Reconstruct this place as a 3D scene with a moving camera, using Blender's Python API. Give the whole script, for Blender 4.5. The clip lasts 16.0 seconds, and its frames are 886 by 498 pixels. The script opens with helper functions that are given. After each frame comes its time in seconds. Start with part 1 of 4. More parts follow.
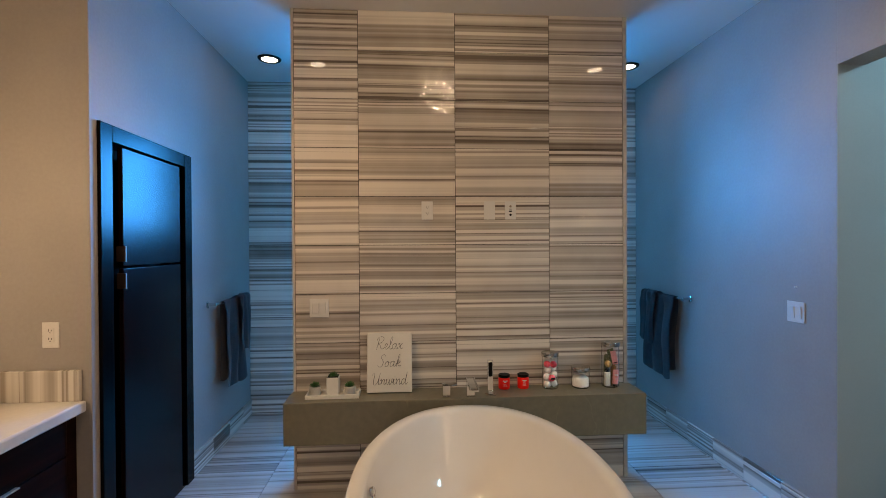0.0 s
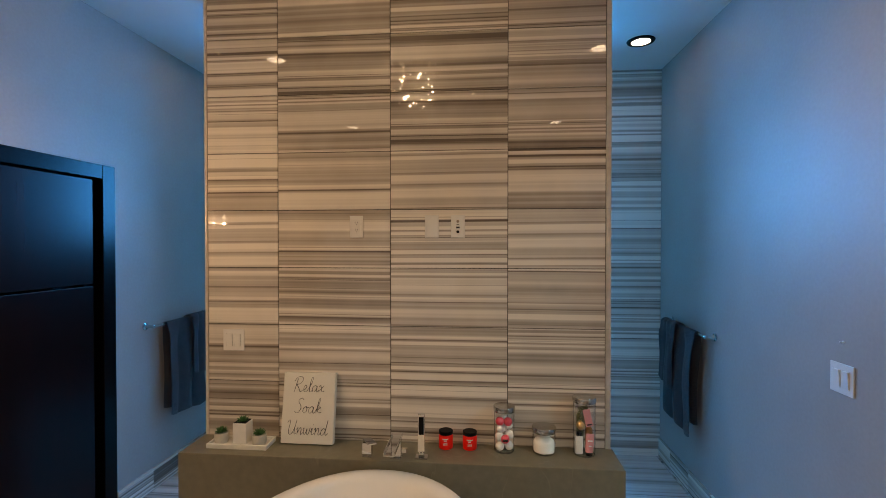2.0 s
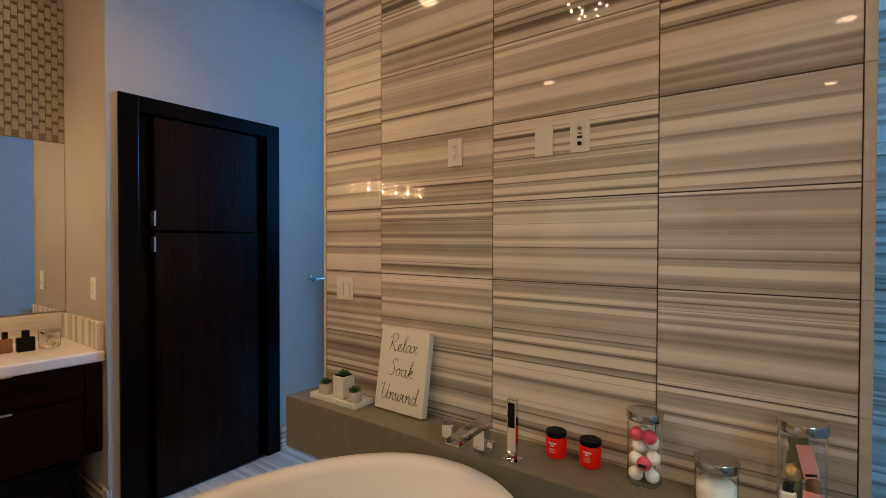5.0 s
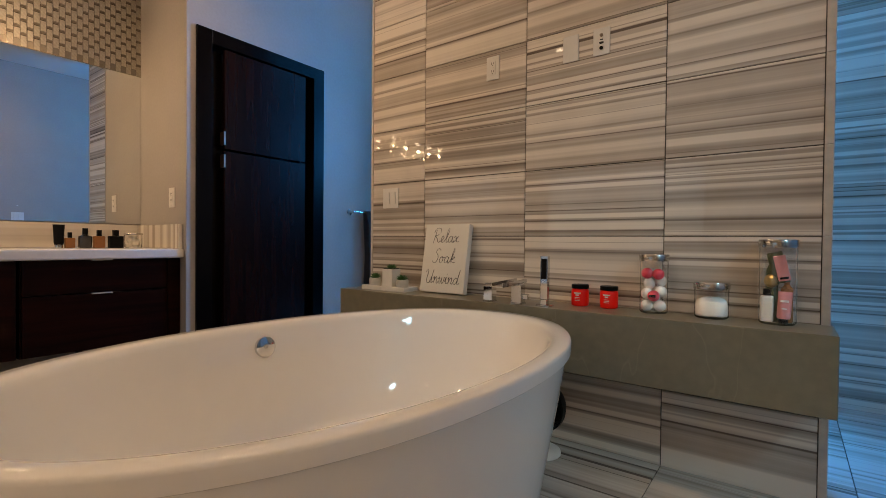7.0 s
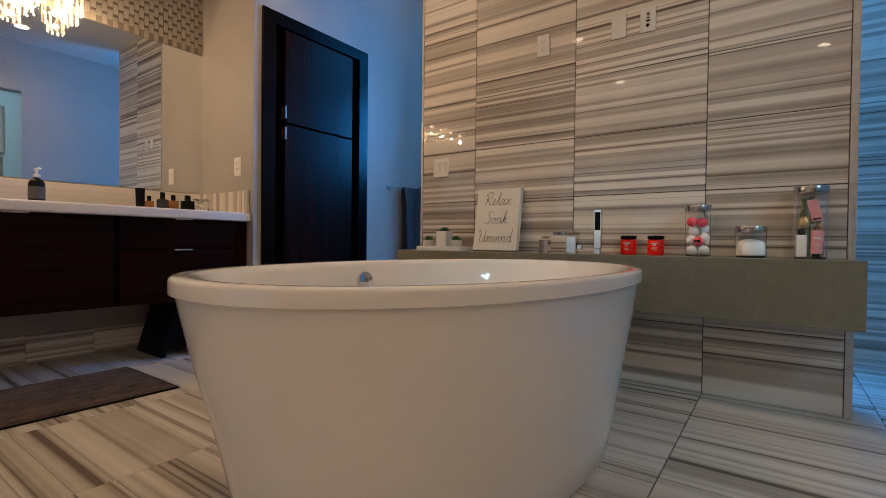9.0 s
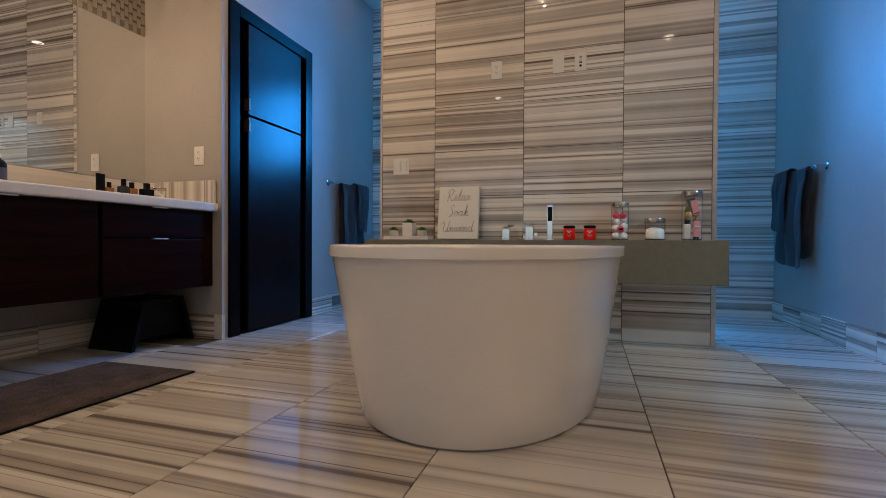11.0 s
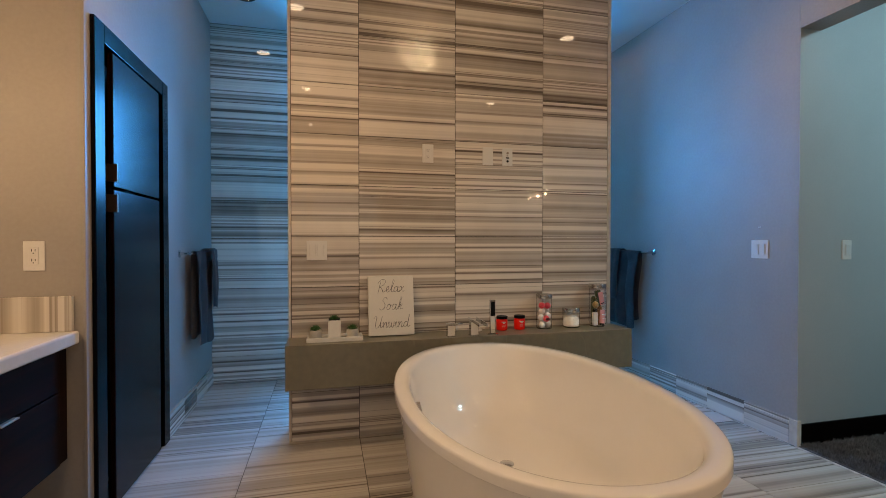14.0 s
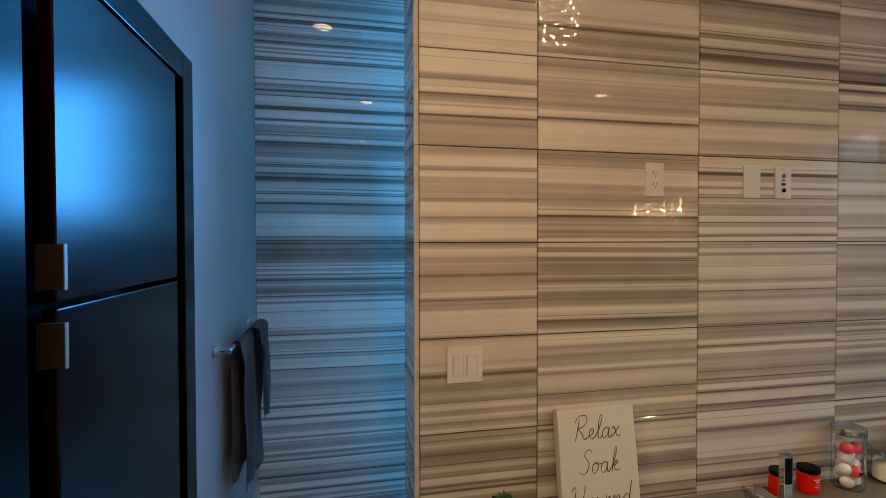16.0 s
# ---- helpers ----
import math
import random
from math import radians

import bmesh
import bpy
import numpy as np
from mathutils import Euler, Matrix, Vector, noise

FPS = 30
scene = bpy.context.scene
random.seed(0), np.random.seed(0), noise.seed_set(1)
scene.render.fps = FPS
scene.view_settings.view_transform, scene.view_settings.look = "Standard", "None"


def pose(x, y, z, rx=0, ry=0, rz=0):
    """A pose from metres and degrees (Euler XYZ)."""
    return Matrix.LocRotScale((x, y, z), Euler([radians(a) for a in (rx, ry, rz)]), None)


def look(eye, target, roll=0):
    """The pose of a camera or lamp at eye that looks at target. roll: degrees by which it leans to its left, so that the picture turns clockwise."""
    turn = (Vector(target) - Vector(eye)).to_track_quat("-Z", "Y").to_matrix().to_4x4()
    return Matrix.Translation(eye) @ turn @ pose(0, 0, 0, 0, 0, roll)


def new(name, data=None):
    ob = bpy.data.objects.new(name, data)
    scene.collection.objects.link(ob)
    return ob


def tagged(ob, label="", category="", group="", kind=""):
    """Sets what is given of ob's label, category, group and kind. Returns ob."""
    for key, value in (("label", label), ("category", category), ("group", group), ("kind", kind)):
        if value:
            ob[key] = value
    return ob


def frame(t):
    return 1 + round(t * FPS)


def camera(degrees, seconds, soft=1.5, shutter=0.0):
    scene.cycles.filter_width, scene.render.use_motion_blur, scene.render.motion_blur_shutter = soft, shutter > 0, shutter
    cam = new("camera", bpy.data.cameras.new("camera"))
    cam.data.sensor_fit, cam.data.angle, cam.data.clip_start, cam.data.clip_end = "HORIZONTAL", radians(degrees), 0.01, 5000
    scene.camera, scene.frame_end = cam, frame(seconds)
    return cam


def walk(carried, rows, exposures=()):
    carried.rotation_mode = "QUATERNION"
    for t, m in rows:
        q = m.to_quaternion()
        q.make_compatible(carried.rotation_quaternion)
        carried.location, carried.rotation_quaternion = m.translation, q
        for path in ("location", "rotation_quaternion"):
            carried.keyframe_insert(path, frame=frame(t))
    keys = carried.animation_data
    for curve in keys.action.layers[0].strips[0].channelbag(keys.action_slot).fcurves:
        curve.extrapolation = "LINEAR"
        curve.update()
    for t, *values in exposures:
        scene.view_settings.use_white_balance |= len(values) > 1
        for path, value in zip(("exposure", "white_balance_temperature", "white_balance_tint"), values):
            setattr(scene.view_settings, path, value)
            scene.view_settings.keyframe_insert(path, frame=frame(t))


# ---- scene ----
cam = camera(86.8, 16.0, soft=0.6)
METRES, EYE, TILT, LEAN, TURN = 7.47, 1.53, 0.0, 0.0, -4.0
ROWS = [
    (0.0, 0.0, 0.0, 0.0, -0.0, -0.43, 0.35),
    (0.5, 0.0304, 0.0158, 0.0053, -0.21, -0.5, 0.23),
    (1.0, 0.0553, 0.0334, 0.0073, -0.56, -0.49, 0.2),
    (1.5, 0.0728, 0.056, 0.013, 2.23, -0.58, 0.16),
    (2.0, 0.0993, 0.0814, 0.0182, 9.06, -0.71, 0.01),
    (2.5, 0.1235, 0.1046, 0.0232, 17.6, -0.66, 0.08),
    (3.0, 0.1329, 0.1356, 0.0217, 24.07, -0.77, -0.1),
    (3.5, 0.1370, 0.1722, 0.0219, 27.27, -0.73, -0.03),
    (4.0, 0.1433, 0.1983, 0.0167, 29.17, -0.94, -0.15),
    (4.5, 0.1511, 0.2110, 0.0022, 35.85, -0.91, -0.08),
    (5.0, 0.1527, 0.1935, -0.0205, 40.35, -0.85, -0.12),
    (5.2, 0.1537, 0.1830, -0.0288, 40.95, -0.9, -0.12),
    (7.5, 0.167, 0.1317, -0.098, 40.38, -0.83, -0.68),
    (8.0, 0.1678, 0.1178, -0.1078, 40.33, -0.89, -0.73),
    (8.5, 0.1592, 0.102, -0.1119, 40.29, -0.83, -0.7),
    (8.7, 0.1562, 0.0968, -0.1129, 40.2, -0.85, -0.68),
    (10.8, 0.1017, 0.0008, -0.1242, 24.1, -0.68, -0.37),
    (11.0, 0.0948, -0.0086, -0.1248, 21.24, -0.67, -0.32),
    (11.5, 0.071, -0.0279, -0.1237, 12.62, -0.68, -0.11),
    (12.0, 0.0401, -0.0375, -0.1232, 4.85, -0.59, -0.07),
    (12.5, 0.0139, -0.042, -0.1156, -5.46, -0.63, -0.12),
    (12.7, 0.0033, -0.0418, -0.1055, -6.55, -0.62, -0.12),
    (13.0, -0.0123, -0.0386, -0.0901, -7.88, -0.64, -0.12),
    (13.5, -0.0368, -0.0254, -0.0689, -9.75, -0.7, 0.02),
    (14.0, -0.0693, 0.0051, -0.046, -9.93, -0.73, 0.0),
    (14.5, -0.0969, 0.0414, -0.0279, -9.9, -0.68, 0.18),
    (15.0, -0.1169, 0.0887, -0.0148, -9.87, -0.75, 0.2),
    (15.5, -0.137, 0.1450, -0.0080, -10.05, -0.76, 0.18),
    (16.0, -0.1396, 0.1948, 0.0014, -7.48, -1.0, 0.10),
]
walk(cam, [(t, pose(0, 0, EYE, TILT, LEAN, TURN) @ pose(METRES * x, METRES * y, METRES * z, 90 + pitch, roll, yaw)) for t, x, y, z, yaw, pitch, roll in ROWS],
     exposures=[(0.0, 0.04, 7300, 12), (1.0, 0.03, 7700, 13), (2.5, 0.03, 8200, 14), (3.5, 0.03, 8400, 15), (5.0, 0.03, 8700, 14), (7.5, 0.06, 7300, 14), (8.5, 0.06, 7100, 13),
                (11.0, 0.05, 6500, 12), (11.5, 0.05, 6900, 13), (12.5, 0.06, 7100, 14), (13.3, 0.06, 7500, 15), (14.0, 0.05, 7900, 14), (16.0, 0.02, 7600, 12)])

# ---------------------------------------------------------------- world and lights
world = bpy.data.worlds.new("world")
scene.world = world
world.use_nodes = True
sky = world.node_tree.nodes.new("ShaderNodeTexSky")
sky.sky_type, sky.sun_disc, sky.sun_elevation, sky.sun_rotation = "NISHITA", False, radians(35), radians(20)
world.node_tree.links.new(sky.outputs[0], world.node_tree.nodes["Background"].inputs[0])
world.node_tree.nodes["Background"].inputs[1].default_value = 0.08

CEIL, NEAR = 3.015, -2.3
WARM = (1.0, 0.70, 0.43)
DAY = (0.008, 0.325, 1.0)


def lamp(name, kind, m, energy, color, **values):
    data = bpy.data.lights.new(name, kind)
    data.energy, data.color = energy, color
    if "size" in values:
        data.shape, data.size, data.size_y = "RECTANGLE", values["size"][0], values["size"][1]
    if "radius" in values:
        data.shadow_soft_size = values["radius"]
    if "angle" in values:
        data.spot_size, data.spot_blend = radians(values["angle"]), 1.0
    ob = new(name, data)
    ob.matrix_world = m
    return ob


# daylight in the window of the shower
lamp("window_daylight", "AREA", look((0.3, 5.66, 2.25), (0.3, 4.0, 2.25)), 235, DAY, size=(1.5, 1.0))
# added fill for the closet: unseen area lamp at its ceiling, without a fixture
lamp("closet_daylight", "AREA", look((3.65, 0.9, CEIL - 0.02), (3.5, 1.6, 0)), 62, (0.36, 0.73, 1.0), size=(0.7, 0.7))
lamp("south_daylight", "AREA", look((-0.8, NEAR - 0.10, 1.05), (-0.8, 0.0, 1.05)), 2.5, (0.14, 0.42, 1.0), size=(2.28, 1.98))
# recessed downlights; the pair in the shower passage is turned low
DOWNLIGHTS = [(-0.74, 2.09), (1.57, 2.09), (-1.10, 3.80), (1.82, 3.80), (-0.74, 0.1), (1.57, 0.1), (-0.74, -1.6), (1.57, -1.6)]
for lx, ly in DOWNLIGHTS:
    lamp("downlight_beam", "SPOT", look((lx, ly, CEIL - 0.02), (lx, ly + 0.001, 0)), 0.8 if ly > 3 else ((44 if lx < 0 else 18) if ly > 2 else ((32 if lx < 0 else 19) if ly > -1 else 40)), WARM, radius=0.04, angle=130)
# the chandelier is lit by its own small bulbs; these are the bulbs of the vanity lights
GOLDEN = math.pi * (3 - math.sqrt(5))


def spoke(k, n=56):
    z = 1 - 2 * (k + 0.5) / n
    r = math.sqrt(1 - z * z)
    return Vector((r * math.cos(GOLDEN * k), r * math.sin(GOLDEN * k), z))


for k in range(5):
    lamp("vanity_bulb", "POINT", Matrix.Translation((-1.95, 0.70 + 0.19 * k, 1.87)), 3.8, WARM, radius=0.012)
    lamp("vanity_bulb", "POINT", Matrix.Translation((2.47, -0.66 + 0.26 * k, 1.87)), 3.4, WARM, radius=0.012)


# ---------------------------------------------------------------- materials
def material(name):
    m = bpy.data.materials.new(name)
    m.use_nodes = True
    return m, m.node_tree.nodes, m.node_tree.links, m.node_tree.nodes["Principled BSDF"]


def plain(name, color, rough=0.5, metal=0.0, bump=0.0, scale=60.0, vary=0.08, coat=0.0, emit=0.0, sheen=0.0, spec=0.5):
    """A surface with fine relief and soft colour variation at two scales."""
    m, n, l, p = material(name)
    tc = n.new("ShaderNodeTexCoord")
    a = n.new("ShaderNodeTexNoise")
    a.inputs["Scale"].default_value, a.inputs["Detail"].default_value = scale, 4
    b = n.new("ShaderNodeTexNoise")
    b.inputs["Scale"].default_value, b.inputs["Detail"].default_value = scale / 16, 3
    l.new(tc.outputs["Object"], a.inputs["Vector"])
    l.new(tc.outputs["Object"], b.inputs["Vector"])
    mix = n.new("ShaderNodeMath")
    mix.operation = "ADD"
    l.new(a.outputs[0], mix.inputs[0])
    l.new(b.outputs[0], mix.inputs[1])
    r = n.new("ShaderNodeMapRange")
    r.inputs["From Min"].default_value, r.inputs["From Max"].default_value = 0.6, 1.4
    r.inputs["To Min"].default_value, r.inputs["To Max"].default_value = 1 - vary, 1 + vary
    l.new(mix.outputs[0], r.inputs["Value"])
    c = n.new("ShaderNodeVectorMath")
    c.operation = "SCALE"
    c.inputs[0].default_value = color
    l.new(r.outputs[0], c.inputs["Scale"])
    l.new(c.outputs[0], p.inputs["Base Color"])
    p.inputs["Roughness"].default_value, p.inputs["Metallic"].default_value = rough, metal
    p.inputs["Coat Weight"].default_value, p.inputs["Coat Roughness"].default_value = coat, 0.08
    p.inputs["Sheen Weight"].default_value = sheen
    p.inputs["Specular IOR Level"].default_value = spec
    if emit:
        p.inputs["Emission Strength"].default_value = emit
        p.inputs["Emission Color"].default_value = (*color, 1)
    if bump:
        bp = n.new("ShaderNodeBump")
        bp.inputs["Strength"].default_value, bp.inputs["Distance"].default_value = bump, 0.002
        l.new(a.outputs[0], bp.inputs["Height"])
        l.new(bp.outputs[0], p.inputs["Normal"])
    return m


# tones of the layers, by the height of a slow noise: close neighbours make a hard edge, far ones a soft one
LAYERS_FINE = ((0.25, 0.10), (0.30, 0.62), (0.325, 0.30), (0.36, 0.88), (0.385, 0.80), (0.392, 0.38), (0.43, 0.52), (0.438, 0.92), (0.465, 0.70), (0.472, 0.22), (0.495, 0.50), (0.502, 0.95), (0.535, 0.80), (0.542, 0.42), (0.575, 0.58), (0.582, 0.12), (0.595, 0.72), (0.64, 0.95), (0.648, 0.35), (0.70, 0.66), (0.75, 0.25))
LAYERS_WIDE = ((0.26, 0.30), (0.33, 0.75), (0.37, 0.50), (0.42, 0.86), (0.455, 0.62), (0.465, 0.28), (0.50, 0.66), (0.54, 0.92), (0.575, 0.72), (0.59, 0.38), (0.64, 0.80), (0.70, 0.95), (0.72, 0.45))


def striped(name, axis, rough=0.025, light=(0.80, 0.735, 0.65), mid=(0.45, 0.392, 0.335), dark=(0.155, 0.122, 0.097), bend=0.012, freq=1.0, layers=LAYERS_FINE, lines=0.75, spread=0.26):
    """Polished striped marble: layers across one axis of the tile, shifted and toned from piece to piece."""
    m, n, l, p = material(name)

    def maths(op, a, b=None, c=None):
        q = n.new("ShaderNodeMath")
        q.operation = op
        for i, v in enumerate((a, b, c)):
            if isinstance(v, (int, float)):
                q.inputs[i].default_value = v
            elif v is not None:
                l.new(v, q.inputs[i])
        return q.outputs[0]

    def wave(scale, detail, w):
        q = n.new("ShaderNodeTexNoise")
        q.noise_dimensions = "1D"
        q.inputs["Scale"].default_value, q.inputs["Detail"].default_value, q.inputs["Roughness"].default_value = scale, detail, 0.55
        l.new(w, q.inputs["W"])
        return q.outputs[0]

    def ramp(value, stops):
        q = n.new("ShaderNodeValToRGB")
        e = q.color_ramp.elements
        e[0].position, e[1].position = stops[0][0], stops[-1][0]
        e[0].color, e[1].color = [(v, v, v, 1) for v in (stops[0][1], stops[-1][1])]
        for at, v in stops[1:-1]:
            e.new(at).color = (v, v, v, 1)
        l.new(value, q.inputs[0])
        return q.outputs[0]

    tc, info = n.new("ShaderNodeTexCoord"), n.new("ShaderNodeObjectInfo")
    far = maths("MULTIPLY", info.outputs["Random"], 61.0)
    shift = n.new("ShaderNodeVectorMath")
    l.new(tc.outputs["Object"], shift.inputs[0])
    l.new(far, shift.inputs[1])
    slow = n.new("ShaderNodeTexNoise")
    slow.inputs["Scale"].default_value, slow.inputs["Detail"].default_value = 1.1, 1.0
    l.new(shift.outputs[0], slow.inputs["Vector"])
    sep = n.new("ShaderNodeSeparateXYZ")
    l.new(tc.outputs["Object"], sep.inputs[0])
    pos = maths("ADD", maths("MULTIPLY_ADD", slow.outputs[0], bend, sep.outputs["XYZ".index(axis)]), far)
    bands = ramp(wave(2.9 * freq, 1.5, pos), layers)
    grain = wave(40.0 * freq, 2.0, pos)
    strokes = ramp(wave(11.0 * freq, 1.0, pos), ((0.470, 0.0), (0.490, 1.0), (0.503, 1.0), (0.509, 0.0)))
    where = ramp(wave(7.0, 1.0, pos), ((0.42, 0.0), (0.58, 1.0)))
    tone = maths("ADD", bands, maths("MULTIPLY_ADD", grain, 0.50, -0.25))
    tone = maths("SUBTRACT", tone, maths("MULTIPLY", maths("MULTIPLY", strokes, where), lines * 0.6))
    # every piece is cut from another bed: paler or darker, and more or less contrasted
    other = maths("FRACT", maths("MULTIPLY", info.outputs["Random"], 37.0))
    tone = maths("MULTIPLY_ADD", maths("SUBTRACT", tone, 0.55), maths("MULTIPLY_ADD", other, 0.45, 0.86), maths("MULTIPLY_ADD", info.outputs["Random"], spread, 0.55 - spread / 2))
    cloud = n.new("ShaderNodeTexNoise")
    cloud.inputs["Scale"].default_value, cloud.inputs["Detail"].default_value = 6.0, 5
    l.new(shift.outputs[0], cloud.inputs["Vector"])
    tone = maths("ADD", tone, maths("MULTIPLY_ADD", cloud.outputs[0], 0.22, -0.11))
    col = n.new("ShaderNodeValToRGB")
    e = col.color_ramp.elements
    e[0].position, e[1].position = 0.02, 0.95
    e[0].color, e[1].color = (*dark, 1), (*light, 1)
    e.new(0.45).color = (*mid, 1)
    l.new(tone, col.inputs[0])
    l.new(col.outputs[0], p.inputs["Base Color"])
    p.inputs["Roughness"].default_value = rough
    p.inputs["Specular IOR Level"].default_value = 0.5
    return m


def wood(name, dark, light, rough=0.3, axis="Z", spec=0.12):
    m, n, l, p = material(name)
    tc, mp = n.new("ShaderNodeTexCoord"), n.new("ShaderNodeMapping")
    s = [26.0, 26.0, 26.0]
    s["XYZ".index(axis)] = 1.6
    mp.inputs["Scale"].default_value = s
    l.new(tc.outputs["Object"], mp.inputs[0])
    a = n.new("ShaderNodeTexNoise")
    a.inputs["Scale"].default_value, a.inputs["Detail"].default_value, a.inputs["Distortion"].default_value = 1.0, 6, 0.6
    l.new(mp.outputs[0], a.inputs["Vector"])
    r = n.new("ShaderNodeValToRGB")
    r.color_ramp.elements[0].position, r.color_ramp.elements[1].position = 0.3, 0.72
    r.color_ramp.elements[0].color, r.color_ramp.elements[1].color = (*dark, 1), (*light, 1)
    l.new(a.outputs[0], r.inputs[0])
    l.new(r.outputs[0], p.inputs["Base Color"])
    p.inputs["Roughness"].default_value = rough
    p.inputs["Specular IOR Level"].default_value = spec
    bp = n.new("ShaderNodeBump")
    bp.inputs["Strength"].default_value, bp.inputs["Distance"].default_value = 0.03, 0.001
    l.new(a.outputs[0], bp.inputs["Height"])
    l.new(bp.outputs[0], p.inputs["Normal"])
    return m


def glass(name, color=(1, 1, 1), rough=0.0):
    m, n, l, p = material(name)
    p.inputs["Base Color"].default_value = (*color, 1)
    p.inputs["Transmission Weight"].default_value, p.inputs["Roughness"].default_value, p.inputs["IOR"].default_value = 1.0, rough, 1.45
    return m


def glow(name, color, strength):
    m, n, l, p = material(name)
    p.inputs["Base Color"].default_value = (*color, 1)
    p.inputs["Emission Color"].default_value, p.inputs["Emission Strength"].default_value = (*color, 1), strength
    return m


PAINT = plain("wall_paint", (0.37, 0.34, 0.31), 0.46, bump=0.06, scale=60, vary=0.065, spec=0.36)
CEILING = plain("ceiling_paint", (0.72, 0.70, 0.67), 0.6, bump=0.08, scale=120, vary=0.02)
CLOSET = plain("closet_paint", (0.42, 0.43, 0.42), 0.5, bump=0.06, scale=90, vary=0.03)
GROUT = plain("grout", (0.075, 0.062, 0.052), 0.9, bump=0.3, scale=200, vary=0.15)
MARBLE_Z = striped("striped_marble_wall", "Z")
MARBLE_Y = striped("striped_marble_floor", "Y", rough=0.085, light=(0.62, 0.585, 0.535), mid=(0.42, 0.38, 0.335), dark=(0.145, 0.122, 0.104), freq=0.85, layers=LAYERS_WIDE, lines=0.7, spread=0.22)
MARBLE_X = striped("striped_marble_upright", "X", light=(0.72, 0.68, 0.62), mid=(0.58, 0.53, 0.47), dark=(0.36, 0.31, 0.26))
SPLASH = striped("pale_marble_splash", "Z", light=(0.72, 0.68, 0.62), mid=(0.66, 0.61, 0.55), dark=(0.52, 0.47, 0.41), freq=0.8, layers=LAYERS_WIDE, lines=0.2)
SHOWER = plain("dark_shower_stone", (0.05, 0.05, 0.052), 0.5, bump=0.1, scale=30, vary=0.2)
TRIM = plain("cream_marble_trim", (0.58, 0.53, 0.46), 0.25, scale=30, vary=0.2)
def veined(name, color, vein, rough):
    """Dull stone with clouds and a few thin pale veins."""
    m = plain(name, color, rough, bump=0.05, scale=24, vary=0.18)
    n, l = m.node_tree.nodes, m.node_tree.links
    p = n["Principled BSDF"]
    src = p.inputs["Base Color"].links[0].from_socket
    tc, mp, w = n.new("ShaderNodeTexCoord"), n.new("ShaderNodeMapping"), n.new("ShaderNodeTexNoise")
    mp.inputs["Rotation"].default_value, mp.inputs["Scale"].default_value = (0, radians(35), radians(20)), (2.6, 1.0, 0.8)
    w.inputs["Scale"].default_value, w.inputs["Detail"].default_value, w.inputs["Distortion"].default_value = 1.7, 3, 0.3
    l.new(tc.outputs["Object"], mp.inputs[0])
    l.new(mp.outputs[0], w.inputs["Vector"])
    r = n.new("ShaderNodeValToRGB")
    e = r.color_ramp.elements
    e[0].position, e[1].position = 0.548, 0.556
    e[0].color, e[1].color = (0, 0, 0, 1), (0, 0, 0, 1)
    e.new(0.552).color = (0.22, 0.22, 0.22, 1)
    l.new(w.outputs[0], r.inputs[0])
    x = n.new("ShaderNodeMix")
    x.data_type = "RGBA"
    x.inputs["B"].default_value = (*vein, 1)
    l.new(r.outputs[0], x.inputs["Factor"])
    l.new(src, x.inputs["A"])
    l.new(x.outputs["Result"], p.inputs["Base Color"])
    return m


SLAB = veined("olive_grey_stone", (0.185, 0.168, 0.120), (0.42, 0.38, 0.31), 0.30)
ACRYLIC = plain("white_acrylic", (0.86, 0.85, 0.83), 0.05, vary=0.01, scale=20, coat=0.25)
ACRYLIC.node_tree.nodes["Principled BSDF"].inputs["Coat Roughness"].default_value = 0.02
ESPRESSO = wood("espresso_lacquer", (0.0012, 0.0008, 0.0007), (0.003, 0.0015, 0.0012), 0.24, "Z", 0.12)
MAHOGANY = wood("espresso_panel", (0.003, 0.0009, 0.0007), (0.014, 0.0032, 0.002), 0.25, "Z", 0.15)
CABINET = wood("espresso_cabinet", (0.004, 0.001, 0.0008), (0.018, 0.004, 0.0025), 0.34, "Y", 0.06)
PULL = plain("satin_pull_edge", (0.34, 0.31, 0.28), 0.55, 0.8, vary=0.05)
STEEL = plain("brushed_steel", (0.52, 0.50, 0.47), 0.22, 1.0, vary=0.06)
SATIN = plain("satin_nickel", (0.80, 0.78, 0.74), 0.42, 0.9, vary=0.04)
CHROME = plain("chrome", (0.66, 0.67, 0.68), 0.05, 1.0, vary=0.02)
BRONZE = plain("bronze_brown", (0.030, 0.016, 0.010), 0.5, 0.0, vary=0.15)
BRUSHED = plain("brushed_nickel", (0.36, 0.29, 0.23), 0.32, 1.0, vary=0.08)
PLATE = plain("white_plastic", (0.74, 0.72, 0.68), 0.35, vary=0.02)
SLOT = plain("dark_slot", (0.02, 0.02, 0.02), 0.6, vary=0.1)
COUNTER = plain("white_quartz", (0.72, 0.69, 0.64), 0.15, scale=40, vary=0.05)
MIRROR = plain("mirror_glass", (0.90, 0.91, 0.90), 0.0, 1.0, vary=0.0)
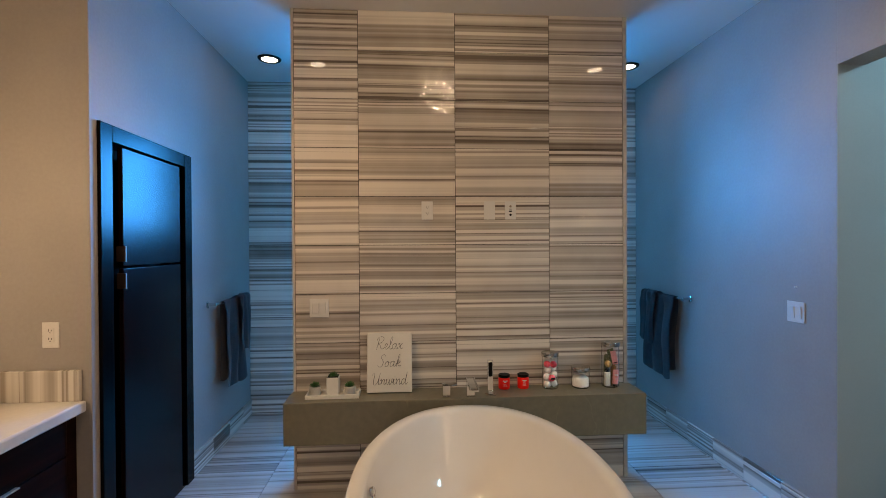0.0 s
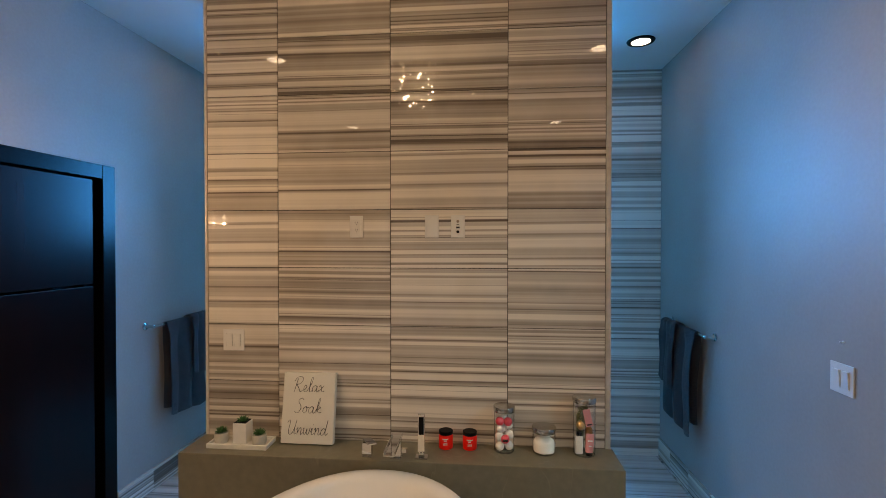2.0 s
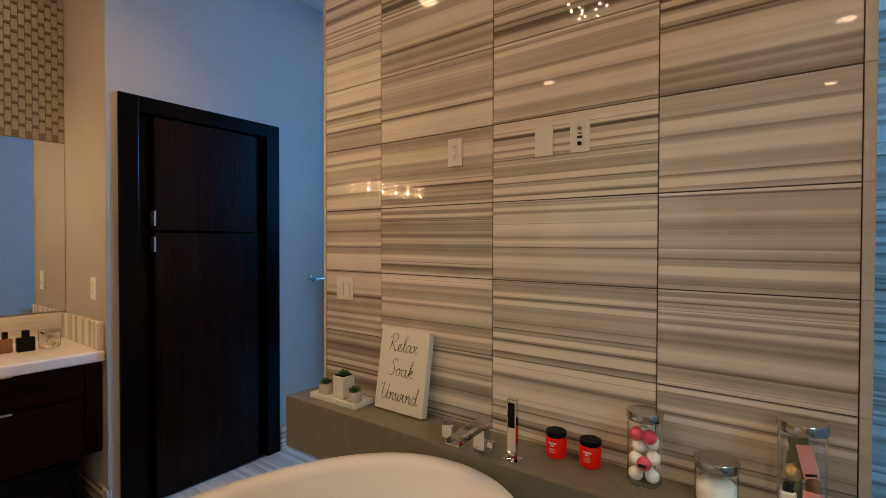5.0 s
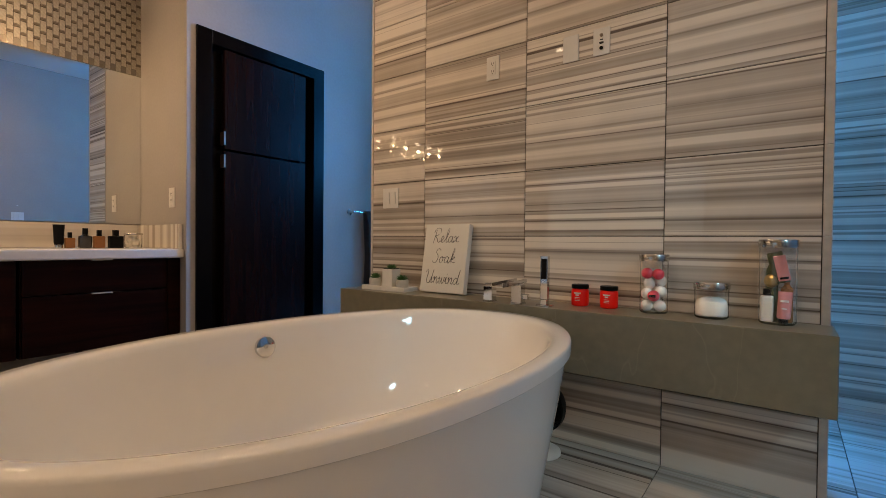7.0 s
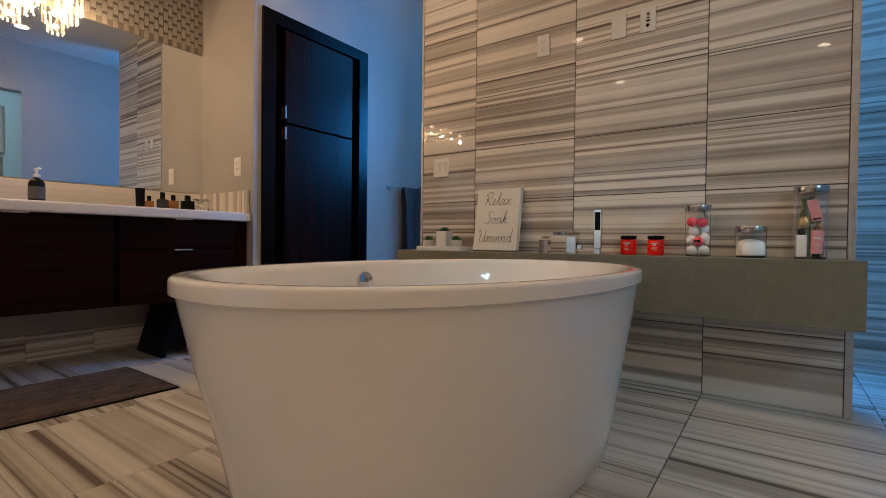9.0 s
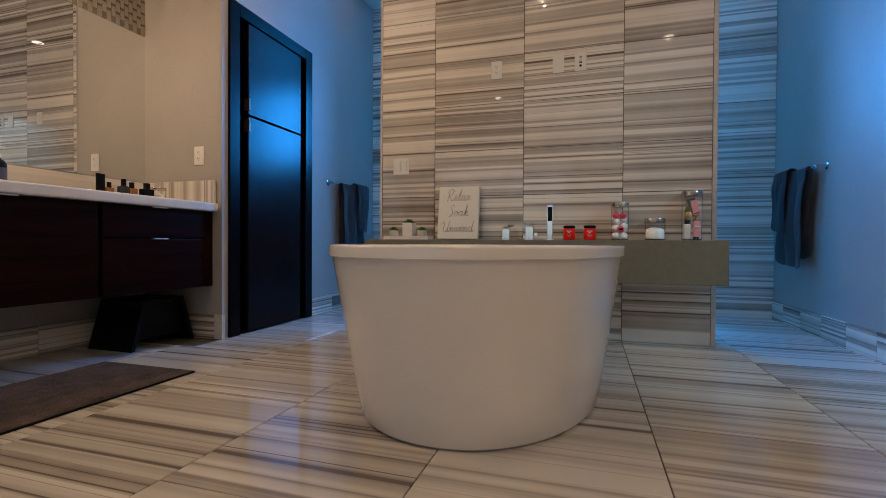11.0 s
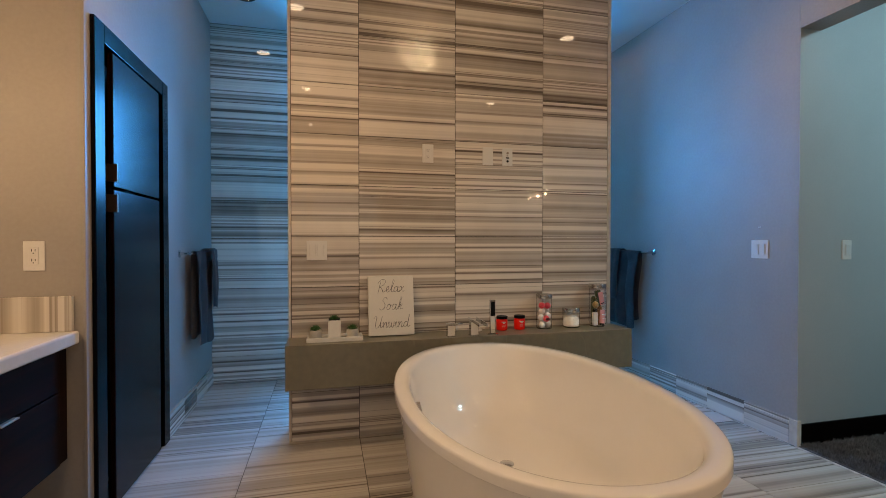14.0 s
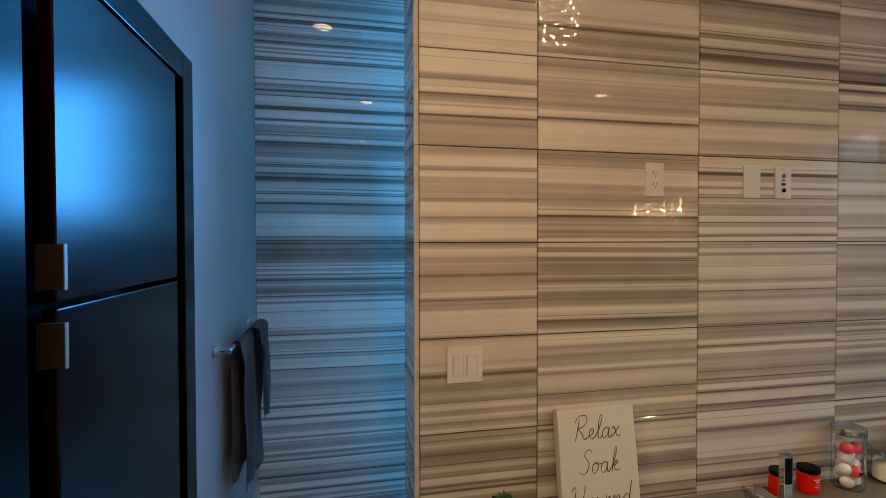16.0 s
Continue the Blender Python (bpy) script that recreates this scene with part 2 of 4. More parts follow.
def terry(name, color):
    """Ribbed terry cloth: fine ribs across the cloth over a fuzzy grain."""
    m = plain(name, color, 0.95, bump=0.6, scale=380, vary=0.25, sheen=0.25)
    n, l = m.node_tree.nodes, m.node_tree.links
    tc, w, bp = n.new("ShaderNodeTexCoord"), n.new("ShaderNodeTexWave"), n.new("ShaderNodeBump")
    w.bands_direction = "DIAGONAL"
    w.inputs["Scale"].default_value, w.inputs["Distortion"].default_value, w.inputs["Detail"].default_value = 34, 0.6, 1
    bp.inputs["Strength"].default_value, bp.inputs["Distance"].default_value = 0.4, 0.002
    l.new(tc.outputs["Object"], w.inputs["Vector"])
    l.new(w.outputs[1], bp.inputs["Height"])
    p = n["Principled BSDF"]
    l.new(p.inputs["Normal"].links[0].from_socket, bp.inputs["Normal"])
    l.new(bp.outputs[0], p.inputs["Normal"])
    return m


TOWEL = terry("slate_terry", (0.080, 0.080, 0.088))
BROWN_TOWEL = terry("brown_terry", (0.11, 0.062, 0.04))
RUG = plain("brown_rug", (0.068, 0.048, 0.040), 0.98, bump=1.0, scale=150, vary=0.8)
CARPET = plain("charcoal_carpet", (0.12, 0.125, 0.135), 0.98, bump=1.0, scale=260, vary=0.5)
BLACK = plain("black_plastic", (0.004, 0.004, 0.0043), 0.5, vary=0.1, spec=0.12)
# greyer plate plastic: the shade beside a rocker, put into the colour
ROCKER_SHADE = plain("plastic_painted_shade", (0.50, 0.485, 0.46), 0.5, vary=0.05)
CANVAS = plain("white_canvas", (0.74, 0.71, 0.64), 0.8, bump=0.25, scale=500, vary=0.03)
INK = plain("grey_ink", (0.075, 0.07, 0.065), 0.7, vary=0.1)
RED = plain("red_candle_glass", (1.0, 0.014, 0.008), 0.35, vary=0.0, spec=0.3)
GLASS = glass("clear_glass")
WHITE = plain("white_ceramic", (0.74, 0.72, 0.68), 0.35, scale=30, vary=0.06)
CONCRETE = plain("pale_concrete", (0.55, 0.52, 0.47), 0.75, bump=0.2, scale=90, vary=0.12)
LEAF = plain("succulent_green", (0.045, 0.135, 0.035), 0.55, scale=60, vary=0.3)
COTTON = plain("white_cotton", (0.80, 0.78, 0.75), 0.95, bump=1.0, scale=200, vary=0.05)
PINK = plain("pink_wrap", (0.78, 0.06, 0.10), 0.4, vary=0.1)
ROSE = plain("rose_tube", (0.70, 0.27, 0.26), 0.4, vary=0.08)
OLIVE = plain("olive_packet", (0.10, 0.12, 0.045), 0.45, vary=0.2)
SMOKE = plain("smoked_glass", (0.035, 0.034, 0.036), 0.08, vary=0.1, coat=0.5)
AMBER = plain("amber_liquid", (0.35, 0.15, 0.05), 0.15, vary=0.1)
GOLD = plain("gold_foil", (0.75, 0.52, 0.22), 0.3, 1.0, vary=0.15)
WARM_GLOW = glow("lit_bulb", (1.0, 0.80, 0.55), 20.0)
LENS_GLOW = glow("lit_lens", (1.0, 0.82, 0.62), 14.0)
CRYSTAL = glass("crystal")


def prism(name):
    """Cut crystal that glows with the light passing through it and glints on its faces."""
    m, n, l, p = material(name)
    p.inputs["Base Color"].default_value, p.inputs["Roughness"].default_value = (0.9, 0.88, 0.85, 1), 0.05
    t, x = n.new("ShaderNodeBsdfTranslucent"), n.new("ShaderNodeMixShader")
    t.inputs[0].default_value = (0.22, 0.21, 0.19, 1)
    x.inputs[0].default_value = 0.35
    l.new(t.outputs[0], x.inputs[1])
    l.new(p.outputs[0], x.inputs[2])
    l.new(x.outputs[0], n["Material Output"].inputs[0])
    return m


PRISM = prism("crystal_prism")
SPARK = glow("lit_crystal", (1.0, 0.80, 0.55), 300.0)
FRAME_WOOD = wood("whitewashed_frame", (0.38, 0.37, 0.35), (0.62, 0.61, 0.58), 0.6, "Z")
MOSAIC = plain("metallic_mosaic", (0.42, 0.37, 0.30), 0.3, 0.55, bump=0.1, scale=80, vary=0.25)
MOSAIC_BED = plain("mosaic_bed", (0.22, 0.19, 0.15), 0.6, vary=0.2)
MOSAIC_DARK = plain("dark_mosaic", (0.17, 0.135, 0.10), 0.3, 0.3, bump=0.1, scale=80, vary=0.25)
SHELL = plain("white_coral", (0.70, 0.66, 0.60), 0.8, bump=0.6, scale=120, vary=0.1)


# ---------------------------------------------------------------- mesh helpers
def put(bm, name, mat, parent=None, label="", smooth=False):
    me = bpy.data.meshes.new(name)
    bm.to_mesh(me)
    bm.free()
    me.materials.append(mat)
    if smooth:
        me.polygons.foreach_set("use_smooth", [True] * len(me.polygons))
        me.set_sharp_from_angle(angle=radians(38))
    ob = new(name, me)
    if parent is not None:
        ob.parent = parent
    if label:
        tagged(ob, label)
    return ob


def part(name, bm, mat, parent, label="", smooth=False):
    return put(bm, name, mat, parent, label, smooth)


def thing(name, at, label, category, group="", rz=0.0):
    ob = new(name)
    ob.matrix_world = pose(*at, 0, 0, rz)
    ob.empty_display_size = 0.05
    return tagged(ob, label, category, group)


def add_box(bm, x0, x1, y0, y1, z0, z1):
    v = [bm.verts.new((x, y, z)) for z in (z0, z1) for y in (y0, y1) for x in (x0, x1)]
    for f in ((0, 2, 3, 1), (4, 5, 7, 6), (0, 1, 5, 4), (2, 6, 7, 3), (0, 4, 6, 2), (1, 3, 7, 5)):
        bm.faces.new([v[i] for i in f])
    return v


def box(x0, x1, y0, y1, z0, z1, r=0.0, seg=2):
    bm = bmesh.new()
    add_box(bm, min(x0, x1), max(x0, x1), min(y0, y1), max(y0, y1), min(z0, z1), max(z0, z1))
    if r:
        bmesh.ops.bevel(bm, geom=bm.edges[:], offset=r, segments=seg, profile=0.5, affect="EDGES")
    return bm


def lathe(profile, seg=32, cx=0.0, cy=0.0):
    """Turns (radius, z) pairs about an upright axis; radius 0 closes an end."""
    bm = bmesh.new()
    rings = []
    for r, z in profile:
        if r <= 0:
            rings.append([bm.verts.new((cx, cy, z))])
        else:
            rings.append([bm.verts.new((cx + r * math.cos(2 * math.pi * i / seg), cy + r * math.sin(2 * math.pi * i / seg), z)) for i in range(seg)])
    skin(bm, rings)
    return bm


def skin(bm, rings):
    for a, b in zip(rings, rings[1:]):
        k = max(len(a), len(b))
        for i in range(k):
            j = (i + 1) % k
            if len(a) == 1:
                bm.faces.new((a[0], b[j], b[i]))
            elif len(b) == 1:
                bm.faces.new((a[i], a[j], b[0]))
            else:
                bm.faces.new((a[i], a[j], b[j], b[i]))
    bmesh.ops.recalc_face_normals(bm, faces=bm.faces[:])


def rod(p, q, r, seg=12):
    bm = bmesh.new()
    p, q = Vector(p), Vector(q)
    m = Matrix.Translation((p + q) / 2) @ (q - p).to_track_quat("Z", "Y").to_matrix().to_4x4()
    bmesh.ops.create_cone(bm, cap_ends=True, segments=seg, radius1=r, radius2=r, depth=(q - p).length, matrix=m)
    return bm


def ball(at, r, sub=2, squash=1.0):
    bm = bmesh.new()
    bmesh.ops.create_icosphere(bm, subdivisions=sub, radius=r, matrix=Matrix.Translation(at) @ Matrix.Diagonal((1, 1, squash, 1)))
    return bm


def joined(*bms):
    out = bmesh.new()
    for b in bms:
        me = bpy.data.meshes.new("tmp")
        b.to_mesh(me)
        b.free()
        out.from_mesh(me)
        bpy.data.meshes.remove(me)
    return out


def moved(bm, m):
    bmesh.ops.transform(bm, matrix=m, verts=bm.verts[:])
    return bm


def structure(ob, label=""):
    return tagged(ob, label, kind="structure")


def wall(name, x0, x1, y0, y1, z0, z1, mat=None, label=""):
    return structure(put(box(x0, x1, y0, y1, z0, z1), name, mat or PAINT), label)


# ---------------------------------------------------------------- the large structure
LEFT, RIGHT, BACK, FRONT = -1.45, 2.15, 4.34, 2.985
NOOK, CORNER = -2.07, 2.235
ALC0, ALC1, DEEP = -0.602, 1.285, 5.7

floor = structure(put(box(-2.3, 2.75, -2.5, 5.9, -0.15, -0.006), "floor", GROUT), "polished striped marble tile floor")
ceiling = structure(put(box(-2.3, 4.75, -2.5, 5.9, CEIL, CEIL + 0.15), "ceiling", CEILING), "smooth off-white painted ceiling")

# wall with the door, returning to the vanity nook
wall("wall_west", LEFT - 0.15, LEFT, 3.17, BACK, 0, CEIL, label="satin taupe painted wall")
wall("wall_west_over_door", LEFT - 0.15, LEFT, 2.33, 3.17, 2.10, CEIL)
wall("wall_west_return", NOOK - 0.15, LEFT, CORNER, 2.33, 0, CEIL)
wall("wall_vanity", NOOK - 0.15, NOOK, NEAR, CORNER, 0, CEIL)
wall("wall_behind_door", -2.3, -1.75, 2.30, 3.2, 0, CEIL)
# wall with the closet opening
wall("wall_east_corner", RIGHT + 0.001, RIGHT + 0.15, 2.2197, 2.2235, 0, CEIL, CLOSET)
wall("wall_east", RIGHT, RIGHT + 0.15, 2.2235, BACK, 0, CEIL, label="satin taupe painted wall")
wall("wall_east_header", RIGHT, RIGHT + 0.15, 1.34, 2.22, 2.43, CEIL)
wall("wall_east_stub", RIGHT, RIGHT + 0.15, 0.65, 1.34, 0, CEIL)
wall("wall_east_nook_return", RIGHT + 0.15, 2.75, 0.65, 0.75, 0, CEIL)
wall("wall_east_nook", 2.6, 2.75, NEAR, 0.65, 0, CEIL)
wall("wall_south", 0.4, 2.75, NEAR - 0.15, NEAR, 0, CEIL)
wall("wall_south_pier", NOOK - 0.15, -2.0, NEAR - 0.15, NEAR, 0, CEIL)
wall("wall_south_header", -2.0, 0.4, NEAR - 0.15, NEAR, 2.10, CEIL)
# tiled back wall with the way into the shower, and the shower behind it
wall("wall_north_west", LEFT - 0.15, ALC0, BACK, BACK + 0.12, 0, CEIL, GROUT)
wall("wall_north_east", ALC1, RIGHT + 0.15, BACK, BACK + 0.12, 0, CEIL, GROUT)
wall("wall_shower_west", ALC0 - 0.15, ALC0, BACK + 0.12, DEEP, 0, CEIL, SHOWER)
wall("wall_shower_east", ALC1, ALC1 + 0.15, BACK + 0.12, DEEP, 0, CEIL, SHOWER)
wall("wall_shower_sill", ALC0 - 0.15, ALC1 + 0.15, DEEP, DEEP + 0.15, 0, 1.70, SHOWER)
wall("wall_shower_top", ALC0 - 0.15, ALC1 + 0.15, DEEP, DEEP + 0.15, 2.80, CEIL, SHOWER)
wall("wall_shower_pier", ALC0 - 0.15, -0.5, DEEP, DEEP + 0.15, 1.70, 2.80, SHOWER)
wall("wall_shower_pier", 1.1, ALC1 + 0.15, DEEP, DEEP + 0.15, 1.70, 2.80, SHOWER)
# closet
wall("wall_closet_north", RIGHT + 0.15, 4.75, 2.22, 2.37, 0, CEIL, CLOSET, "cool grey painted closet wall")
wall("wall_closet_east", 4.6, 4.75, -0.4, 2.22, 0, CEIL, CLOSET)
wall("wall_closet_south", 2.75, 4.75, -0.5, -0.35, 0, CEIL, CLOSET)

# tiled wall behind the bath
FW0, FW1 = -0.735, 1.405
feature = structure(put(box(FW0 + 0.006, FW1 - 0.006, FRONT + 0.008, 3.235, 0, CEIL), "wall_feature", GROUT), "free-standing wall clad in striped marble tiles")

# ---------------------------------------------------------------- shower window
win = structure(new("window_1"), "window with white frame in the shower")
win.location = (0.3, DEEP, 2.25)
for a, b, c, d in ((-0.8, 0.8, -0.55, -0.50), (-0.8, 0.8, 0.50, 0.55), (-0.8, -0.75, -0.50, 0.50), (0.75, 0.8, -0.50, 0.50)):
    part("window_frame", box(a, b, 0.03, 0.09, c, d, 0.004), PLATE, win)


# tall window behind the walk, which shows in the chrome
win = structure(new("window_2"), "tall window with white frame behind the bath")
win.location = (-0.8, NEAR, 1.05)
for a, b, c, d in ((-1.2, 1.2, -1.05, -0.99), (-1.2, 1.2, 0.99, 1.05), (-1.2, -1.14, -0.99, 0.99), (1.14, 1.2, -0.99, 0.99), (-0.03, 0.03, -0.99, 0.99)):
    part("window_frame", box(a, b, -0.09, -0.03, c, d, 0.004), PLATE, win)


# ---------------------------------------------------------------- linen cabinet built into the wall
def linen_cabinet():
    c = thing("linen_cabinet", (LEFT, 2.738, 0), "tall dark espresso linen cabinet built into the wall", "cabinet")
    y0, y1, top = -0.455, 0.455, 2.122
    i0, i1, it = y0 + 0.090, y1 - 0.092, top - 0.082
    part("casing", box(0.001, 0.018, y0, i0, 0, top, 0.003), ESPRESSO, c)
    part("casing", box(0.001, 0.018, i1, y1, 0, top, 0.003), ESPRESSO, c)
    part("casing", box(0.001, 0.018, i0, i1, it, top, 0.003), ESPRESSO, c)
    part("jamb", box(-0.10, 0.001, -0.40, i0, 0, top - 0.03), ESPRESSO, c)
    part("jamb", box(-0.10, 0.001, i1, 0.42, 0, top - 0.03), ESPRESSO, c)
    part("jamb", box(-0.10, 0.001, i0, i1, it, top - 0.03), ESPRESSO, c)
    part("back", box(-0.145, -0.10, -0.40, 0.42, 0, top - 0.03), BLACK, c)
    part("toe_board", box(-0.10, -0.03, i0 + 0.001, i1 - 0.001, 0.0, 0.012), BLACK, c)
    for a, b in ((i0 + 0.001, -0.285), (0.285, i1 - 0.001)):
        part("stile", box(-0.10, -0.034, a, b, 0.012, it - 0.001, 0.002), ESPRESSO, c)
    for z0, z1, hz in ((0.014, 1.424, 1.362), (1.436, it - 0.012, 1.497)):
        d = part("door", box(-0.004, 0.020, -0.293, 0.291, z0, z1, 0.003), MAHOGANY, c)
        part("handle", box(-0.006, 0.0365, -0.305, -0.2935, hz - 0.039, hz + 0.039, 0.001), BRONZE, d, "square bronze-brown pull standing off the door")
        part("pull_edge", box(0.0366, 0.0390, -0.306, -0.296, hz - 0.0395, hz + 0.0395, 0.0008), PULL, d, "satin metal pull edge")
    return c


linen_cabinet()
# corner bead where the wall turns to the nook
structure(put(box(LEFT - 0.010, LEFT + 0.003, CORNER - 0.003, CORNER + 0.010, 0.156, CEIL, 0.002), "trim_corner", PAINT))


# ---------------------------------------------------------------- ledge, bath and what stands on them
def ledge():
    s = thing("stone_ledge", (0.345, 2.868, 0.375), "thick olive-grey stone ledge mounted across the tiled wall", "ledge")
    part("slab", box(-1.083, 1.083, -0.118, 0.112, 0, 0.248, 0.003), SLAB, s)
    part("joint", box(-0.9, 0.9, 0.1125, 0.1165, 0.2485, 0.252), TRIM, s, "thin pale sealant line")
    return s


ledge()
LZ = 0.623


def oval(bm, a, b, z, n=2.15, seg=96):
    ring = []
    for i in range(seg):
        t = 2 * math.pi * i / seg
        c, s = math.cos(t), math.sin(t)
        ring.append(bm.verts.new((a * math.copysign(abs(c) ** (2 / n), c), b * math.copysign(abs(s) ** (2 / n), s), z)))
    return ring


def bathtub():
    t = thing("bathtub", (0.294, 1.872, 0), "oval free-standing glossy white acrylic bathtub", "bathtub", rz=-2.1)
    bm = bmesh.new()
    H = 0.5935
    rings = []
    for i, (da, db, z) in enumerate(((-0.114, -0.180, 0.0), (-0.097, -0.163, 0.003), (-0.088, -0.151, 0.014), (-0.075, -0.128, 0.10), (-0.053, -0.088, 0.26), (-0.033, -0.048, 0.40), (-0.016, -0.020, 0.520), (-0.0125, -0.0125, 0.5555),
                                     (-0.0015, -0.0015, 0.5559), (0.0, 0.0, 0.5575), (0.0, 0.0, 0.584), (-0.002, -0.002, 0.590), (-0.007, -0.007, H),
                                     (-0.040, -0.044, H), (-0.052, -0.057, H - 0.003), (-0.062, -0.069, H - 0.010), (-0.069, -0.078, H - 0.024), (-0.086, -0.108, 0.48), (-0.108, -0.17, 0.34), (-0.145, -0.25, 0.22), (-0.20, -0.33, 0.165), (-0.30, -0.48, 0.150))):
        rings.append(oval(bm, 0.545 + da, 0.862 + db, z))
    rings.append([bm.verts.new((0, 0, 0.148))])
    rings.insert(0, [bm.verts.new((0, 0, 0.0))])
    skin(bm, rings)
    part("shell", bm, ACRYLIC, t, smooth=True)
    # overflow on the inner side
    m = Matrix.Translation((-0.457, 0.0156, 0.5165)) @ Matrix.Rotation(radians(82), 4, "Y")
    part("overflow", moved(lathe(((0, -0.006), (0.034, -0.006), (0.0365, 0.006), (0.0355, 0.011), (0.033, 0.0125), (0.008, 0.0125), (0.007, 0.015), (0.003, 0.015), (0.002, 0.013), (0, 0.013))), m), CHROME, t, "round chrome overflow plate", True)
    part("drain", lathe(((0.0, 0.1485), (0.034, 0.150), (0.034, 0.153), (0.02, 0.157), (0, 0.158)), 24, 0, 0.25), CHROME, t, smooth=True)
    return t


bathtub()


def tap(x, y):
    f = thing("bath_faucet", (x, y, LZ), "square chrome waterfall bath spout on the ledge", "faucet")
    part("base", box(-0.026, 0.026, -0.026, 0.026, 0, 0.006, 0.001), CHROME, f)
    part("column", box(-0.024, 0.024, -0.021, 0.021, 0.006, 0.085, 0.0015), CHROME, f)
    part("spout", moved(joined(box(-0.026, 0.026, -0.185, 0.03, 0, 0.006, 0.001), box(-0.026, -0.023, -0.185, 0.03, 0.004, 0.018), box(0.023, 0.026, -0.185, 0.03, 0.004, 0.018)),
                        Matrix.Translation((0, 0, 0.090)) @ Matrix.Rotation(radians(2), 4, "X")), CHROME, f)
    part("diverter", box(0.0242, 0.050, -0.010, 0.010, 0.022, 0.045, 0.002), CHROME, f)
    h = thing("faucet_handle", (x - 0.145, y + 0.005, LZ), "square chrome lever handle on the ledge", "faucet handle")
    part("base", box(-0.024, 0.024, -0.024, 0.024, 0, 0.005, 0.001), CHROME, h)
    part("body", box(-0.023, 0.023, -0.020, 0.020, 0.005, 0.068, 0.0015), CHROME, h)
    part("lever", moved(box(-0.020, 0.020, -0.085, 0.020, 0, 0.007, 0.001), Matrix.Translation((0, 0, 0.0745)) @ Matrix.Rotation(radians(30), 4, "Z") @ Matrix.Rotation(radians(-6), 4, "X")), CHROME, h)
    s = thing("hand_shower", (x + 0.122, y + 0.005, LZ), "upright square chrome hand shower in its holder", "shower head")
    part("base", box(-0.030, 0.030, -0.025, 0.025, 0, 0.006, 0.001), CHROME, s)
    part("holder", box(-0.013, 0.013, -0.013, 0.013, 0.006, 0.028, 0.001), CHROME, s)
    part("wand", box(-0.017, 0.017, -0.010, 0.012, 0.028, 0.212, 0.002), CHROME, s)
    part("spray_face", box(-0.012, 0.012, -0.0125, -0.0101, 0.115, 0.200, 0.0005), BLACK, s, "black nozzle strip")


tap(0.356, 2.800)


# strokes of a looping hand, in units of the height of a small letter, and the advance
SCRIPT = {
    "R": (1.35, ((0.35, 2.0), (0.25, 1.0), (0.1, -0.1)), ((-0.1, 1.6), (0.3, 2.2), (1.0, 2.2), (1.15, 1.7), (0.8, 1.2), (0.3, 1.05), (0.7, 0.6), (1.0, 0.05), (1.4, 0.2))),
    "e": (0.8, ((0, 0.2), (0.45, 0.45), (0.6, 0.8), (0.4, 1.0), (0.2, 0.7), (0.25, 0.2), (0.5, 0), (0.9, 0.3))),
    "l": (0.7, ((0, 0.2), (0.4, 1.0), (0.6, 2.0), (0.45, 2.2), (0.3, 1.7), (0.3, 0.4), (0.5, 0), (0.8, 0.3))),
    "a": (1.05, ((0.7, 0.8), (0.45, 1.0), (0.1, 0.7), (0.1, 0.2), (0.35, 0), (0.65, 0.4), (0.75, 0.95), (0.72, 0.3), (0.85, 0), (1.1, 0.3))),
    "x": (0.95, ((0, 0.8), (0.2, 1.0), (0.4, 0.6), (0.6, 0.1), (0.95, 0.2)), ((0.75, 1.0), (0.4, 0.5), (0, 0))),
    "S": (1.15, ((1.1, 1.9), (0.8, 2.2), (0.4, 2.0), (0.35, 1.6), (0.7, 1.2), (0.85, 0.7), (0.6, 0.1), (0.2, 0), (-0.1, 0.3))),
    "o": (0.95, ((0.5, 1.0), (0.15, 0.75), (0.1, 0.25), (0.35, 0), (0.65, 0.3), (0.65, 0.8), (0.45, 1.0), (0.6, 0.8), (1.0, 0.85))),
    "k": (1.0, ((0, 0.2), (0.4, 1.2), (0.55, 2.1), (0.4, 2.2), (0.3, 1.6), (0.2, 0)), ((0.25, 0.5), (0.6, 1.0), (0.75, 0.8), (0.4, 0.5), (0.6, 0.1), (1.0, 0.2))),
    "U": (1.45, ((-0.2, 1.7), (0.1, 2.1), (0.25, 1.7), (0.2, 0.7), (0.35, 0.05), (0.75, 0.1), (1.05, 0.9), (1.2, 2.1), (1.1, 0.8), (1.2, 0.05), (1.5, 0.3))),
    "n": (1.0, ((0, 0.7), (0.15, 1.0), (0.2, 0.5), (0.15, 0), (0.3, 0.6), (0.55, 1.0), (0.7, 0.7), (0.68, 0.2), (0.8, 0), (1.05, 0.3))),
    "w": (1.2, ((0, 0.7), (0.12, 1.0), (0.15, 0.4), (0.3, 0), (0.5, 0.3), (0.6, 0.9), (0.6, 0.3), (0.8, 0), (1.0, 0.4), (1.05, 1.0), (1.3, 0.85))),
    "i": (0.55, ((0, 0.3), (0.2, 1.0), (0.2, 0.3), (0.35, 0), (0.6, 0.3)), ((0.25, 1.45), (0.29, 1.52))),
    "d": (1.1, ((0.7, 0.8), (0.4, 1.0), (0.1, 0.6), (0.15, 0.1), (0.4, 0.0), (0.7, 0.5), (0.85, 1.6), (0.85, 2.2)), ((0.85, 2.2), (0.75, 1.0), (0.78, 0.2), (0.95, 0), (1.2, 0.3))),
}


